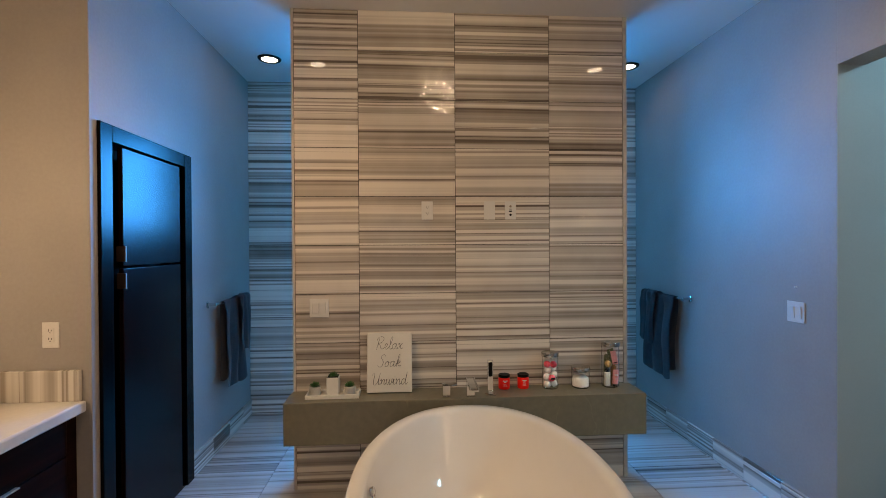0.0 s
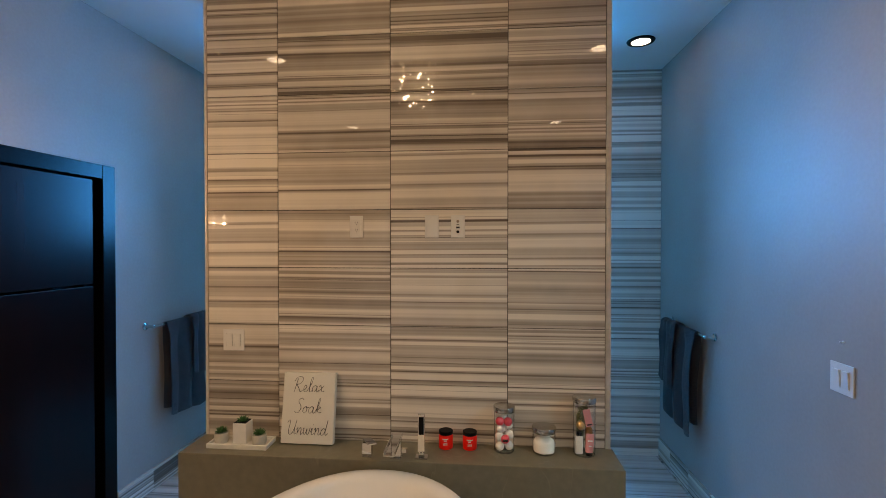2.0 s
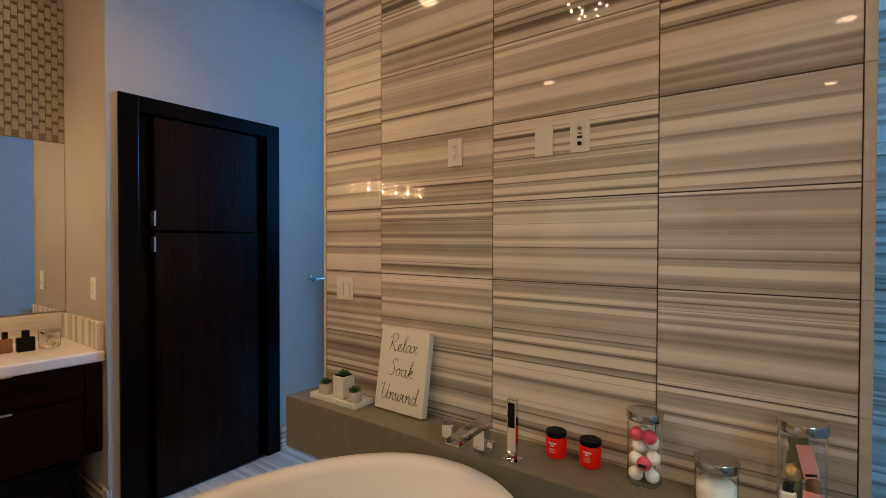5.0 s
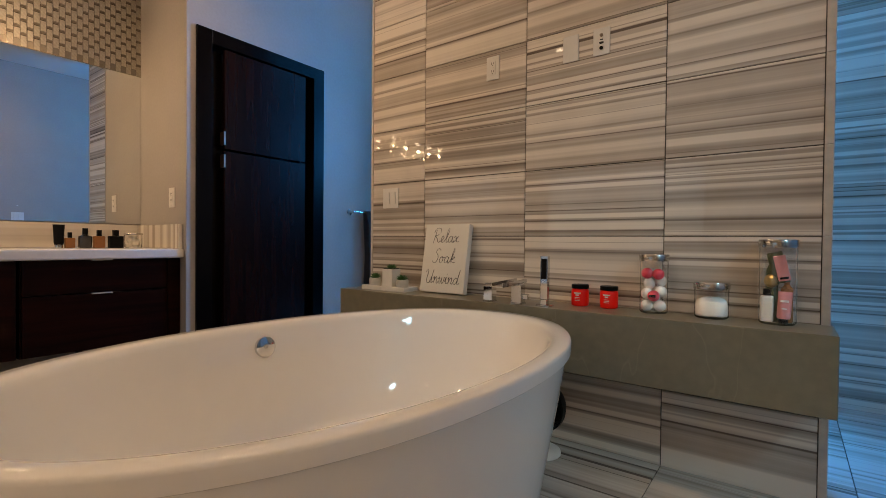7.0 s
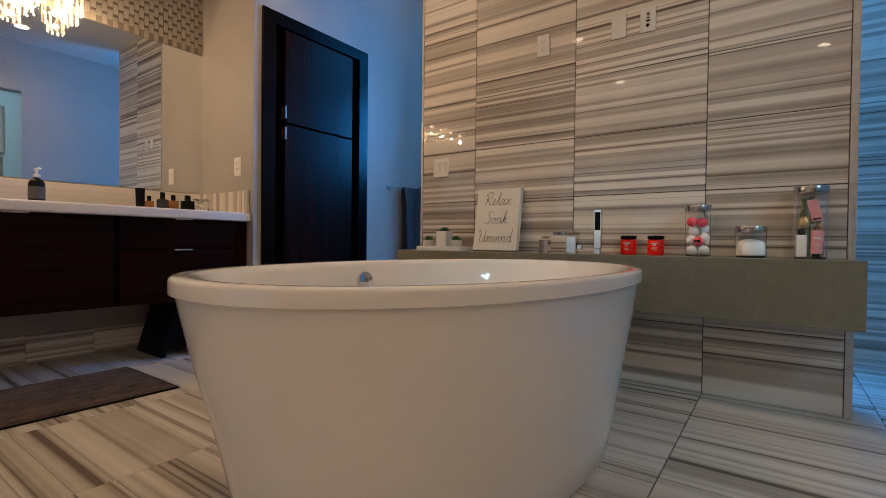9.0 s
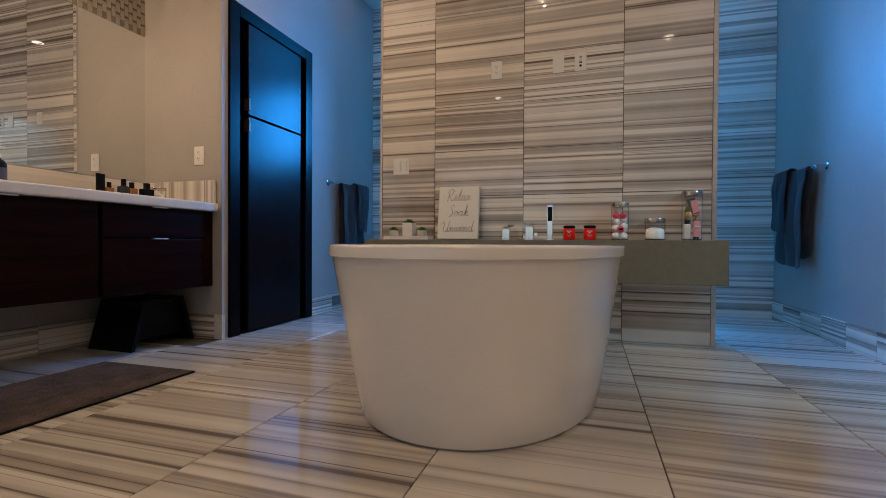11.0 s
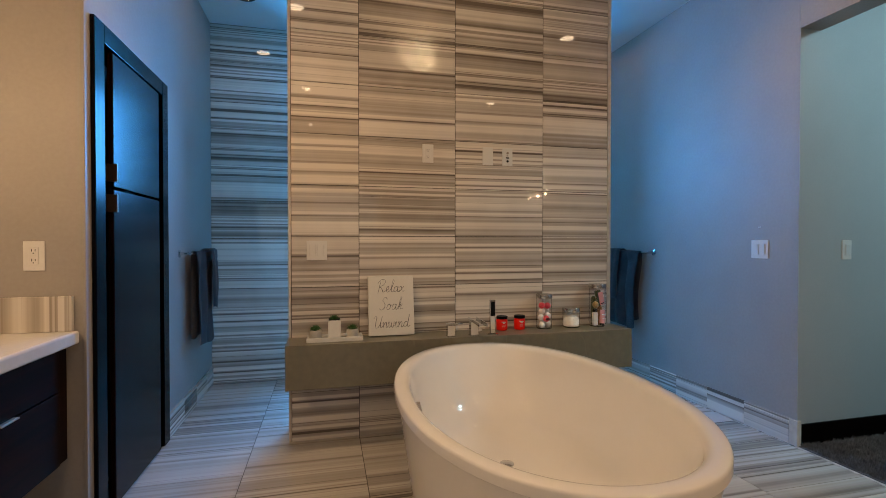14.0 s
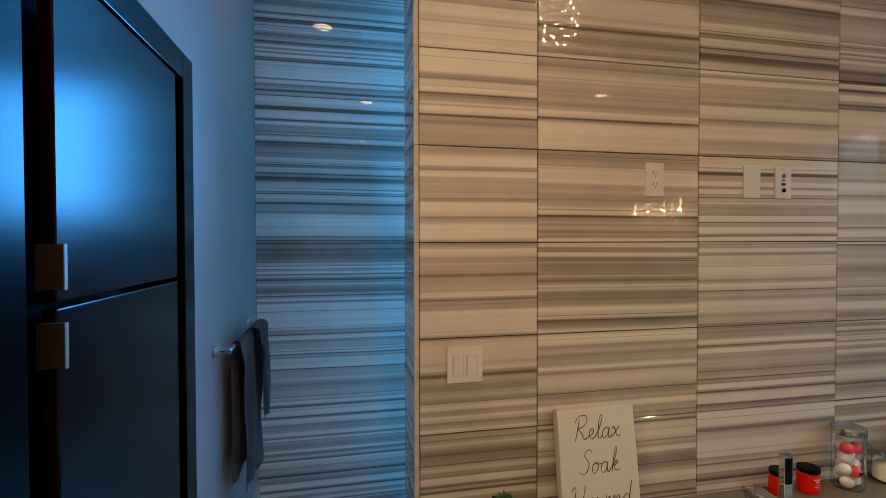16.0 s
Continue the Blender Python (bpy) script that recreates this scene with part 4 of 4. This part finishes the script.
def pump(at):
    s = thing("soap_dispenser", at, "dark soap bottle with white pump on counter", "soap dispenser")
    b = part("bottle", lathe(((0, 0), (0.030, 0), (0.033, 0.004), (0.033, 0.10), (0.026, 0.116), (0.013, 0.124), (0.013, 0.130), (0, 0.130)), 28), BLACK, s, smooth=True)
    part("label_band", lathe(((0.0334, 0.025), (0.0336, 0.025), (0.0336, 0.085), (0.0334, 0.085)), 28), INK, b)
    part("pump", joined(lathe(((0.014, 0.1305), (0.015, 0.132), (0.015, 0.146), (0.006, 0.148), (0.006, 0.165), (0, 0.165)), 20), box(-0.010, 0.045, -0.008, 0.008, 0.166, 0.176, 0.003)), PLATE, s, "white pump head")


pump((-1.80, 1.285, CZ))


def bottle(at, w, h, cap, mat, round_, label):
    s = thing("perfume_bottle", at, label, "bottle", "toiletries on the counter")
    if round_:
        part("bottle", lathe(((0, 0), (w * 0.92, 0), (w, 0.004), (w, h - 0.008), (w * 0.4, h), (0, h)), 24), mat, s, smooth=True)
        part("cap", lathe(((0, h + 0.0005), (w * 0.42, h + 0.0005), (w * 0.42, h + cap), (0, h + cap)), 20), BLACK, s, smooth=True)
    else:
        part("bottle", box(-w * 0.6, w * 0.6, -w, w, 0, h, 0.004), mat, s)
        part("cap", box(-w * 0.35, w * 0.35, -w * 0.4, w * 0.4, h + 0.0005, h + cap, 0.002), BLACK, s)


tube = thing("cream_tube", (-1.80, 1.745, CZ), "black cream tube standing on its cap", "tube", "toiletries on the counter")
bm = bmesh.new()
skin(bm, [[bm.verts.new((0.020 * math.cos(q * math.pi / 12) * k, 0.024 * math.sin(q * math.pi / 12) * e, z)) for q in range(24)] for k, e, z in ((0.9, 0.8, 0.018), (1, 0.9, 0.03), (0.6, 1.0, 0.09), (0.10, 1.1, 0.125))])
part("tube_body", bm, BLACK, tube, smooth=True)
part("cap", lathe(((0, 0), (0.018, 0), (0.018, 0.0175), (0, 0.0175)), 20), CHROME, tube, smooth=True)
bottle((-1.80, 1.792, CZ), 0.022, 0.055, 0.030, AMBER, False, "short amber glass perfume bottle with black cap")
bottle((-1.77, 1.852, CZ), 0.031, 0.072, 0.036, SMOKE, True, "smoky round glass bottle with black cap")
bottle((-1.80, 1.925, CZ), 0.026, 0.066, 0.034, AMBER, False, "amber glass perfume bottle with black cap")
bottle((-1.77, 1.995, CZ), 0.034, 0.068, 0.034, BLACK, False, "black square perfume bottle")
cj = thing("coral_jar", (-1.80, 2.095, CZ), "glass jar holding white coral pieces, chrome lid", "jar", "toiletries on the counter")
jar_shell(cj, 0.045, 0.075, 0.012)
for k in range(7):
    a = k * 0.9
    part("coral", moved(ball((0, 0, 0), 0.016, 2, 1.4), pose(0.018 * math.cos(a), 0.018 * math.sin(a), 0.03 + 0.004 * k, 30 * k, 20 * k, 0)), SHELL, cj)

stool = thing("step_stool", (-1.80, 2.00, 0), "black step stool tucked under the vanity", "stool")
part("seat", box(-0.15, 0.15, -0.15, 0.15, 0.245, 0.27, 0.008), BLACK, stool)
for sy in (-1, 1):
    bm = box(-0.16, 0.16, -0.012, 0.012, 0, 0.245, 0.003)
    for v in bm.verts:
        v.co.y += sy * (0.20 - 0.07 * v.co.z / 0.245)
    part("side_panel", bm, BLACK, stool)
part("skirt", box(0.10, 0.12, -0.15, 0.15, 0.05, 0.245), BLACK, stool)

faucet2 = thing("basin_faucet", (-1.90, 1.02, CZ), "chrome basin faucet on the counter", "faucet")
part("column", box(-0.02, 0.02, -0.02, 0.02, 0, 0.10, 0.002), CHROME, faucet2)
part("spout", box(-0.015, 0.13, -0.018, 0.018, 0.085, 0.10, 0.002), CHROME, faucet2)
part("lever", box(-0.01, 0.06, 0.10, 0.13, 0.03, 0.04, 0.002), CHROME, faucet2)
part("lever_base", box(-0.02, 0.02, 0.095, 0.135, 0, 0.03, 0.002), CHROME, faucet2)


def vanity_light(m, label, step):
    v = new("vanity_light")
    v.matrix_world = m
    tagged(v, label, "wall lamp", "crystal vanity lights")
    part("back_plate", box(-2 * step - 0.07, 2 * step + 0.07, 0, 0.03, 0.06, 0.14, 0.003), CHROME, v)
    for k in range(5):
        x = step * (k - 2)
        part("arm", rod((x, 0.03, 0.10), (x, 0.11, 0.10), 0.007), CHROME, v)
        part("bulb", ball((x, 0.11, 0.045), 0.018, 2, 1.3), WARM_GLOW, v, "lit bulb", True)
        part("shade_ring", moved(lathe(((0.058, 0.0), (0.064, 0.0), (0.064, 0.008), (0.058, 0.008)), 28), Matrix.Translation((x, 0.11, 0.112))), CHROME, v, smooth=True)
        bms = []
        for r, n, z0, z1 in ((0.060, 13, 0.070, 0.110), (0.060, 13, 0.030, 0.064), (0.060, 13, -0.018, 0.018), (0.038, 9, -0.040, -0.012), (0.038, 9, -0.072, -0.047)):
            for q in range(n):
                a = 2 * math.pi * q / n
                bm = box(-0.003, 0.003, -0.006, 0.006, z0, z1, 0.0015, 1)
                bms.append(moved(bm, Matrix.Translation((x + r * math.cos(a), 0.11 + r * math.sin(a), 0)) @ Matrix.Rotation(a, 4, "Z")))
        shade = part("crystal_shade", joined(*bms), PRISM, v, "hanging tiers of clear crystal prisms")
        shade.visible_shadow = False
    return v


vanity_light(pose(NOOK + 0.008, 1.08, 1.90, 0, 0, -90), "crystal prism vanity light over the mirror", 0.19)
vanity_light(pose(2.598, -0.14, 1.90, 0, 0, 90), "long crystal prism vanity light on the painted wall", 0.26)

# ---------------------------------------------------------------- ceiling lamps
for lx, ly in DOWNLIGHTS:
    d = thing("downlight", (lx, ly, CEIL), "recessed round ceiling downlight, lit", "ceiling light", "recessed downlights")
    part("trim_ring", lathe(((0.062, -0.001), (0.062, -0.010), (0.085, -0.008), (0.090, -0.001)), 40), BLACK if ly > 3 else PLATE, d, smooth=True)
    part("lens", lathe(((0.0, -0.002), (0.061, -0.002), (0.061, -0.006), (0, -0.006)), 40), LENS_GLOW, d, "glowing warm lens")

ch = thing("chandelier", (0.26, 1.86, CEIL), "round crystal bead chandelier on the ceiling", "chandelier")
part("canopy", lathe(((0, -0.001), (0.07, -0.001), (0.07, -0.02), (0.02, -0.03), (0, -0.03)), 32), CHROME, ch, smooth=True)
for k in range(2, 36):
    d, c0 = spoke(k, 36), Vector((0, 0, -0.182))
    tip = c0 + d * (0.112 + 0.048 * ((k * 7) % 5) / 4)
    part("arm", rod(c0 + d * 0.02, tip, 0.0012, 5), CHROME, ch)
    part("bulb", ball(tip, 0.0052, 1), SPARK, ch, "lit bulb", True)
    if k % 3 == 0:
        part("bead", ball(c0 + d * 0.165 + Vector((0, 0, 0.012)), 0.008, 2), CRYSTAL, ch, smooth=True)
part("core", ball((0, 0, -0.182), 0.022, 2), CHROME, ch, smooth=True)
part("stem", rod((0, 0, -0.03), (0, 0, -0.165), 0.006), CHROME, ch)

# ---------------------------------------------------------------- rug
rug = thing("bath_rug", (-1.29, 0.78, 0.0), "worn brown woven bath rug on the tiles", "rug")
bm = bmesh.new()
bmesh.ops.create_grid(bm, x_segments=64, y_segments=170, size=0.5)
for v in bm.verts:
    v.co.x, v.co.y = v.co.x * 0.54, v.co.y * 1.62
    edge = min(0.27 - abs(v.co.x), 0.81 - abs(v.co.y))
    v.co.z = 0.012 * min(1, edge / 0.012 + 0.15) + (0.0035 * noise.noise(Vector((v.co.x * 90, v.co.y * 90, 0))) + 0.002 * math.sin(v.co.x * 330)) * (edge > 0.008)
part("rug_body", bm, RUG, rug, smooth=True)
part("binding", joined(box(-0.275, 0.275, -0.815, -0.805, 0.0005, 0.009, 0.002), box(-0.275, 0.275, 0.805, 0.815, 0.0005, 0.009, 0.002), box(-0.275, -0.266, -0.805, 0.805, 0.0005, 0.009, 0.002), box(0.266, 0.275, -0.805, 0.805, 0.0005, 0.009, 0.002)), BLACK, rug, "dark binding round the edge")

# ---------------------------------------------------------------- closet
carpet = structure(put(box(RIGHT + 0.0, 4.6, -0.35, 2.22, -0.15, 0.004), "floor_closet", CARPET), "charcoal shag carpet in the closet")
bm = bmesh.new()
rng = random.Random(5)
for k in range(21000):
    x = RIGHT + 0.01 + rng.random() ** 1.4 * 1.5
    y = 1.3 + rng.random() * 0.90
    if y > 2.212 or (x < RIGHT + 0.16 and y < 1.345):
        continue
    a, hgt, w = rng.uniform(0, 6.28), rng.uniform(0.014, 0.034), rng.uniform(0.003, 0.006)
    tx, ty = rng.uniform(-0.016, 0.016), rng.uniform(-0.016, 0.016)
    p = [bm.verts.new((x + w * math.cos(a + q), y + w * math.sin(a + q), 0.003)) for q in (0, 2.1, 4.2)]
    tip = bm.verts.new((max(x + tx, RIGHT + 0.004), min(y + ty, 2.212), hgt))
    for i in range(3):
        bm.faces.new((p[i], p[(i + 1) % 3], tip))
tagged(put(bm, "carpet_pile", CARPET), "charcoal shag carpet pile", "carpet", kind="stuff")
structure(put(box(RIGHT + 0.017, 4.6, 2.206, 2.2193, 0.004, 0.128, 0.003), "baseboard_closet", ESPRESSO), "black painted closet baseboard")

cm_ = thing("closet_mirror", (3.36, 2.2195, 0.375), "tall mirror in a whitewashed wooden frame", "mirror")
FWID = 0.075
for a, b, c, d in ((-0.33, -0.33 + FWID, 0, 1.36), (0.33 - FWID, 0.33, 0, 1.36), (-0.33 + FWID, 0.33 - FWID, 0, FWID), (-0.33 + FWID, 0.33 - FWID, 1.36 - FWID, 1.36)):
    part("frame_rail", box(a, b, -0.030, -0.001, c, d, 0.006), FRAME_WOOD, cm_)
part("glass", box(-0.33 + FWID, 0.33 - FWID, -0.014, -0.002, FWID, 1.36 - FWID), MIRROR, cm_)

pic = thing("framed_picture", (3.36, 2.2195, 1.775), "framed grey print with pale line drawing on closet wall", "picture")
for a, b, c, d in ((-0.44, -0.415, 0, 0.60), (0.415, 0.44, 0, 0.60), (-0.415, 0.415, 0, 0.025), (-0.415, 0.415, 0.575, 0.60)):
    part("frame_rail", box(a, b, -0.035, -0.001, c, d, 0.003), FRAME_WOOD, pic)
part("print", box(-0.415, 0.415, -0.016, -0.002, 0.025, 0.575), plain("grey_print", (0.36, 0.37, 0.37), 0.6, scale=30, vary=0.06), pic)
PALE = plain("pale_ink", (0.72, 0.73, 0.73), 0.6, vary=0.05)
for k in range(9):
    a = -60 + 15 * k
    part("drawing", moved(box(-0.006, 0.006, -0.0175, -0.0165, 0.05, 0.13), Matrix.Translation((-0.10, 0, 0.33)) @ Matrix.Rotation(radians(a), 4, "Y")), PALE, pic)
part("drawing", box(-0.22, 0.10, -0.0175, -0.0165, 0.15, 0.17), PALE, pic)


def dresser():
    d = thing("closet_dresser", (4.6, 1.0, 0.004), "built-in pale grey closet drawers and cabinets", "dresser")
    body = plain("dresser_paint", (0.50, 0.52, 0.52), 0.4, vary=0.03)
    part("carcass", box(-0.45, -0.001, -1.2, 1.1, 0, 1.07), body, d)
    part("worktop", box(-0.48, -0.001, -1.2, 1.1, 1.071, 1.105, 0.003), PLATE, d)
    for iy in range(5):
        for iz in range(3):
            y0, z0 = -1.17 + iy * 0.45, 0.03 + iz * 0.345
            part("drawer_front", box(-0.472, -0.452, y0, y0 + 0.44, z0, z0 + 0.335, 0.004), body, d)
    part("upper_cabinet", box(-0.40, -0.001, -1.2, 1.1, 1.40, 2.6), body, d)
    for iy in range(5):
        y0 = -1.17 + iy * 0.45
        part("upper_door", box(-0.422, -0.402, y0, y0 + 0.44, 1.41, 2.59, 0.004), body, d)
    return d


dresser()

# ---------------------------------------------------------------- tiles, last
ROW, COL = 0.307, 0.612
J0 = 0.290


def tile_mesh(name, w, h, axis, mat, thick=0.008, edge=0.0012):
    """A tile whose face looks along axis ('-y', 'z', '+x', '-x', '-yz'); w across, h up or along y."""
    bm = bmesh.new()
    a, b = w / 2, h / 2
    lo = [(-a, -b, 0), (a, -b, 0), (a, b, 0), (-a, b, 0)]
    mid = [(x, y, thick - edge) for x, y, z in lo]
    hi = [(x - math.copysign(edge, x), y - math.copysign(edge, y), thick) for x, y, z in lo]
    v = [[bm.verts.new(p) for p in ring] for ring in (lo, mid, hi)]
    for r0, r1 in ((0, 1), (1, 2)):
        for i in range(4):
            j = (i + 1) % 4
            bm.faces.new((v[r0][i], v[r0][j], v[r1][j], v[r1][i]))
    bm.faces.new(v[2])
    turn = {"z": Matrix(), "-y": Matrix.Rotation(radians(90), 4, "X"), "+x": Matrix.Rotation(radians(90), 4, "Z") @ Matrix.Rotation(radians(90), 4, "X"),
            "-x": Matrix.Rotation(radians(-90), 4, "Z") @ Matrix.Rotation(radians(90), 4, "X")}[axis]
    moved(bm, turn)
    me = bpy.data.meshes.new(name)
    bm.to_mesh(me)
    bm.free()
    me.materials.append(mat)
    return me


meshes = {}


def lay(name, w, h, axis, mat, at, parent, thick=0.008):
    key = (name, round(w, 3), round(h, 3), axis, mat.name)
    if key not in meshes:
        meshes[key] = tile_mesh(name, w, h, axis, mat, thick)
    ob = new(name, meshes[key])
    ob.location = at
    ob.parent = parent
    return ob


def cuts(lo, hi, first, step):
    edges = [lo] + [first + step * k for k in range(-40, 60) if lo + 0.02 < first + step * k < hi - 0.02] + [hi]
    return list(zip(edges, edges[1:]))


G = 0.0036
# the wall behind the bath: face and both ends
for z0, z1 in cuts(0, CEIL, 0, ROW):
    for x0, x1 in cuts(FW0 + 0.016, FW1 - 0.012, J0, COL):
        lay("tile", x1 - x0 - G, z1 - z0 - G, "-y", MARBLE_Z, ((x0 + x1) / 2, FRONT + 0.008, (z0 + z1) / 2), feature)
    for x, ax in ((FW0 + 0.006, "-x"), (FW1 - 0.006, "+x")):
        lay("tile", 0.235, z1 - z0 - G, ax, MARBLE_Z, (x, FRONT + 0.125, (z0 + z1) / 2), feature, 0.006)
    for x0, x1 in ((FW0 - 0.0005, FW0 + 0.0150), (FW1 - 0.0110, FW1 + 0.0145)):
        lay("edge_trim", x1 - x0, z1 - z0 - 0.001, "-y", TRIM, ((x0 + x1) / 2, FRONT + 0.0085, (z0 + z1) / 2), feature, 0.0105)
    for x0, x1 in cuts(FW0 + 0.01, FW1 - 0.01, J0, COL):
        back_tile = lay("tile", x1 - x0 - G, z1 - z0 - G, "-y", MARBLE_Z, ((x0 + x1) / 2, 3.235, (z0 + z1) / 2), feature)
        back_tile.rotation_euler = (0, 0, math.pi)
# back wall
for seg, (lo, hi) in enumerate(((LEFT, ALC0), (ALC1, RIGHT))):
    owner = bpy.data.objects[("wall_north_west", "wall_north_east")[seg]]
    for z0, z1 in cuts(0, CEIL, 0, ROW):
        lay("tile", hi - lo - G, z1 - z0 - 0.001, "-y", MARBLE_Z, ((lo + hi) / 2, BACK, (z0 + z1) / 2), owner)
# floor
for y0, y1 in cuts(-2.3, DEEP, 1.10, ROW):
    lo, hi = (NOOK, RIGHT) if y1 < 2.3 else (LEFT, RIGHT)
    if y0 > BACK:
        lo, hi = ALC0, ALC1
    for x0, x1 in cuts(lo, hi, J0, COL):
        lay("floor_tile", x1 - x0 - G, y1 - y0 - 0.0016, "z", MARBLE_Y, ((x0 + x1) / 2, (y0 + y1) / 2, -0.008), floor)

# tiled baseboards with a bullnose cap
BH = 0.150


def baseboard(name, x0, y0, x1, y1, face):
    b = structure(new(name), "striped marble tile baseboard")
    length = math.hypot(x1 - x0, y1 - y0)
    k = max(1, math.ceil(length / ROW - 0.2))
    ux, uy = (x1 - x0) / length, (y1 - y0) / length
    for i in range(k):
        a0, a1 = ROW * i, min(length, ROW * (i + 1))
        if a1 - a0 < 0.012:
            continue
        c = (a0 + a1) / 2
        lay("tile", a1 - a0 - 0.002, BH - 0.024, face, MARBLE_Z, (x0 + ux * c, y0 + uy * c, (BH - 0.024) / 2), b, 0.012)
        lay("cap", a1 - a0 - 0.001, 0.021, face, MARBLE_Z, (x0 + ux * c, y0 + uy * c, BH - 0.0105), b, 0.013)
    return b


baseboard("baseboard_east", RIGHT, 2.262, RIGHT, BACK - 0.008, "-x")
baseboard("baseboard_west", LEFT, 3.206, LEFT, BACK - 0.008, "+x")
baseboard("baseboard_nook", -1.50, CORNER, NOOK, CORNER, "-y")
baseboard("baseboard_vanity", NOOK, 2.22, NOOK, NEAR, "+x")
baseboard("baseboard_stub", RIGHT, 1.34, RIGHT, 0.66, "-x")
for nm, x0, x1, y0, y1 in (("baseboard_corner", RIGHT - 0.014, RIGHT - 0.001, 2.206, 2.260), ("baseboard_corner_end", RIGHT - 0.001, RIGHT + 0.016, 2.206, 2.2185), ("baseboard_west_corner", -1.498, LEFT + 0.013, CORNER - 0.013, CORNER - 0.001), ("baseboard_west_corner_side", LEFT + 0.001, LEFT + 0.014, CORNER, CORNER + 0.008)):
    structure(put(box(x0, x1, y0, y1, 0, BH, 0.002), nm, TRIM))

# mosaic above the mirror
mos = structure(put(box(NOOK + 0.0005, NOOK + 0.003, NEAR, CORNER - 0.001, 1.928, CEIL), "wall_mosaic", MOSAIC_BED), "metallic basket-weave mosaic above the mirror")
PW, PH = 0.028, 0.060
count, rest = 0, []
big = tile_mesh("mosaic_tile", PW - 0.003, PH - 0.003, "+x", MOSAIC, 0.004, 0.001)
small = tile_mesh("mosaic_chip", PW - 0.003, 0.012, "+x", MOSAIC_DARK, 0.005, 0.001)
pitch = PH + 0.015
for iy in range(int((CORNER - NEAR) / PW)):
    yc = CORNER - 0.001 - PW * (iy + 0.5)
    for iz in range(16):
        zc = 1.930 + pitch * (iz + 0.5 * (iy % 2)) + PH / 2
        if zc + PH / 2 + 0.014 > CEIL:
            continue
        if zc < 2.55 and yc > 1.35 and count < 290:
            o = new("mosaic_tile", big)
            o.location, o.parent = (NOOK + 0.003, yc, zc), mos
            count += 1
            o = new("mosaic_chip", small)
            o.location, o.parent = (NOOK + 0.003, yc, zc + PH / 2 + 0.0075), mos
        else:
            rest.append((yc, zc))
for nm, mesh, dz, mat in (("mosaic_rest", big, 0, MOSAIC), ("mosaic_chip_rest", small, PH / 2 + 0.0075, MOSAIC_DARK)):
    co = np.array([v.co[:] for v in mesh.vertices])
    fc = [list(p.vertices) for p in mesh.polygons]
    verts, faces = [], []
    for k, (yc, zc) in enumerate(rest):
        verts += (co + np.array((NOOK + 0.003, yc, zc + dz))).tolist()
        faces += [[i + k * len(co) for i in f] for f in fc]
    me = bpy.data.meshes.new(nm)
    me.from_pydata(verts, [], faces)
    me.materials.append(mat)
    o = tagged(new(nm, me), kind="stuff")
    o.parent = mos
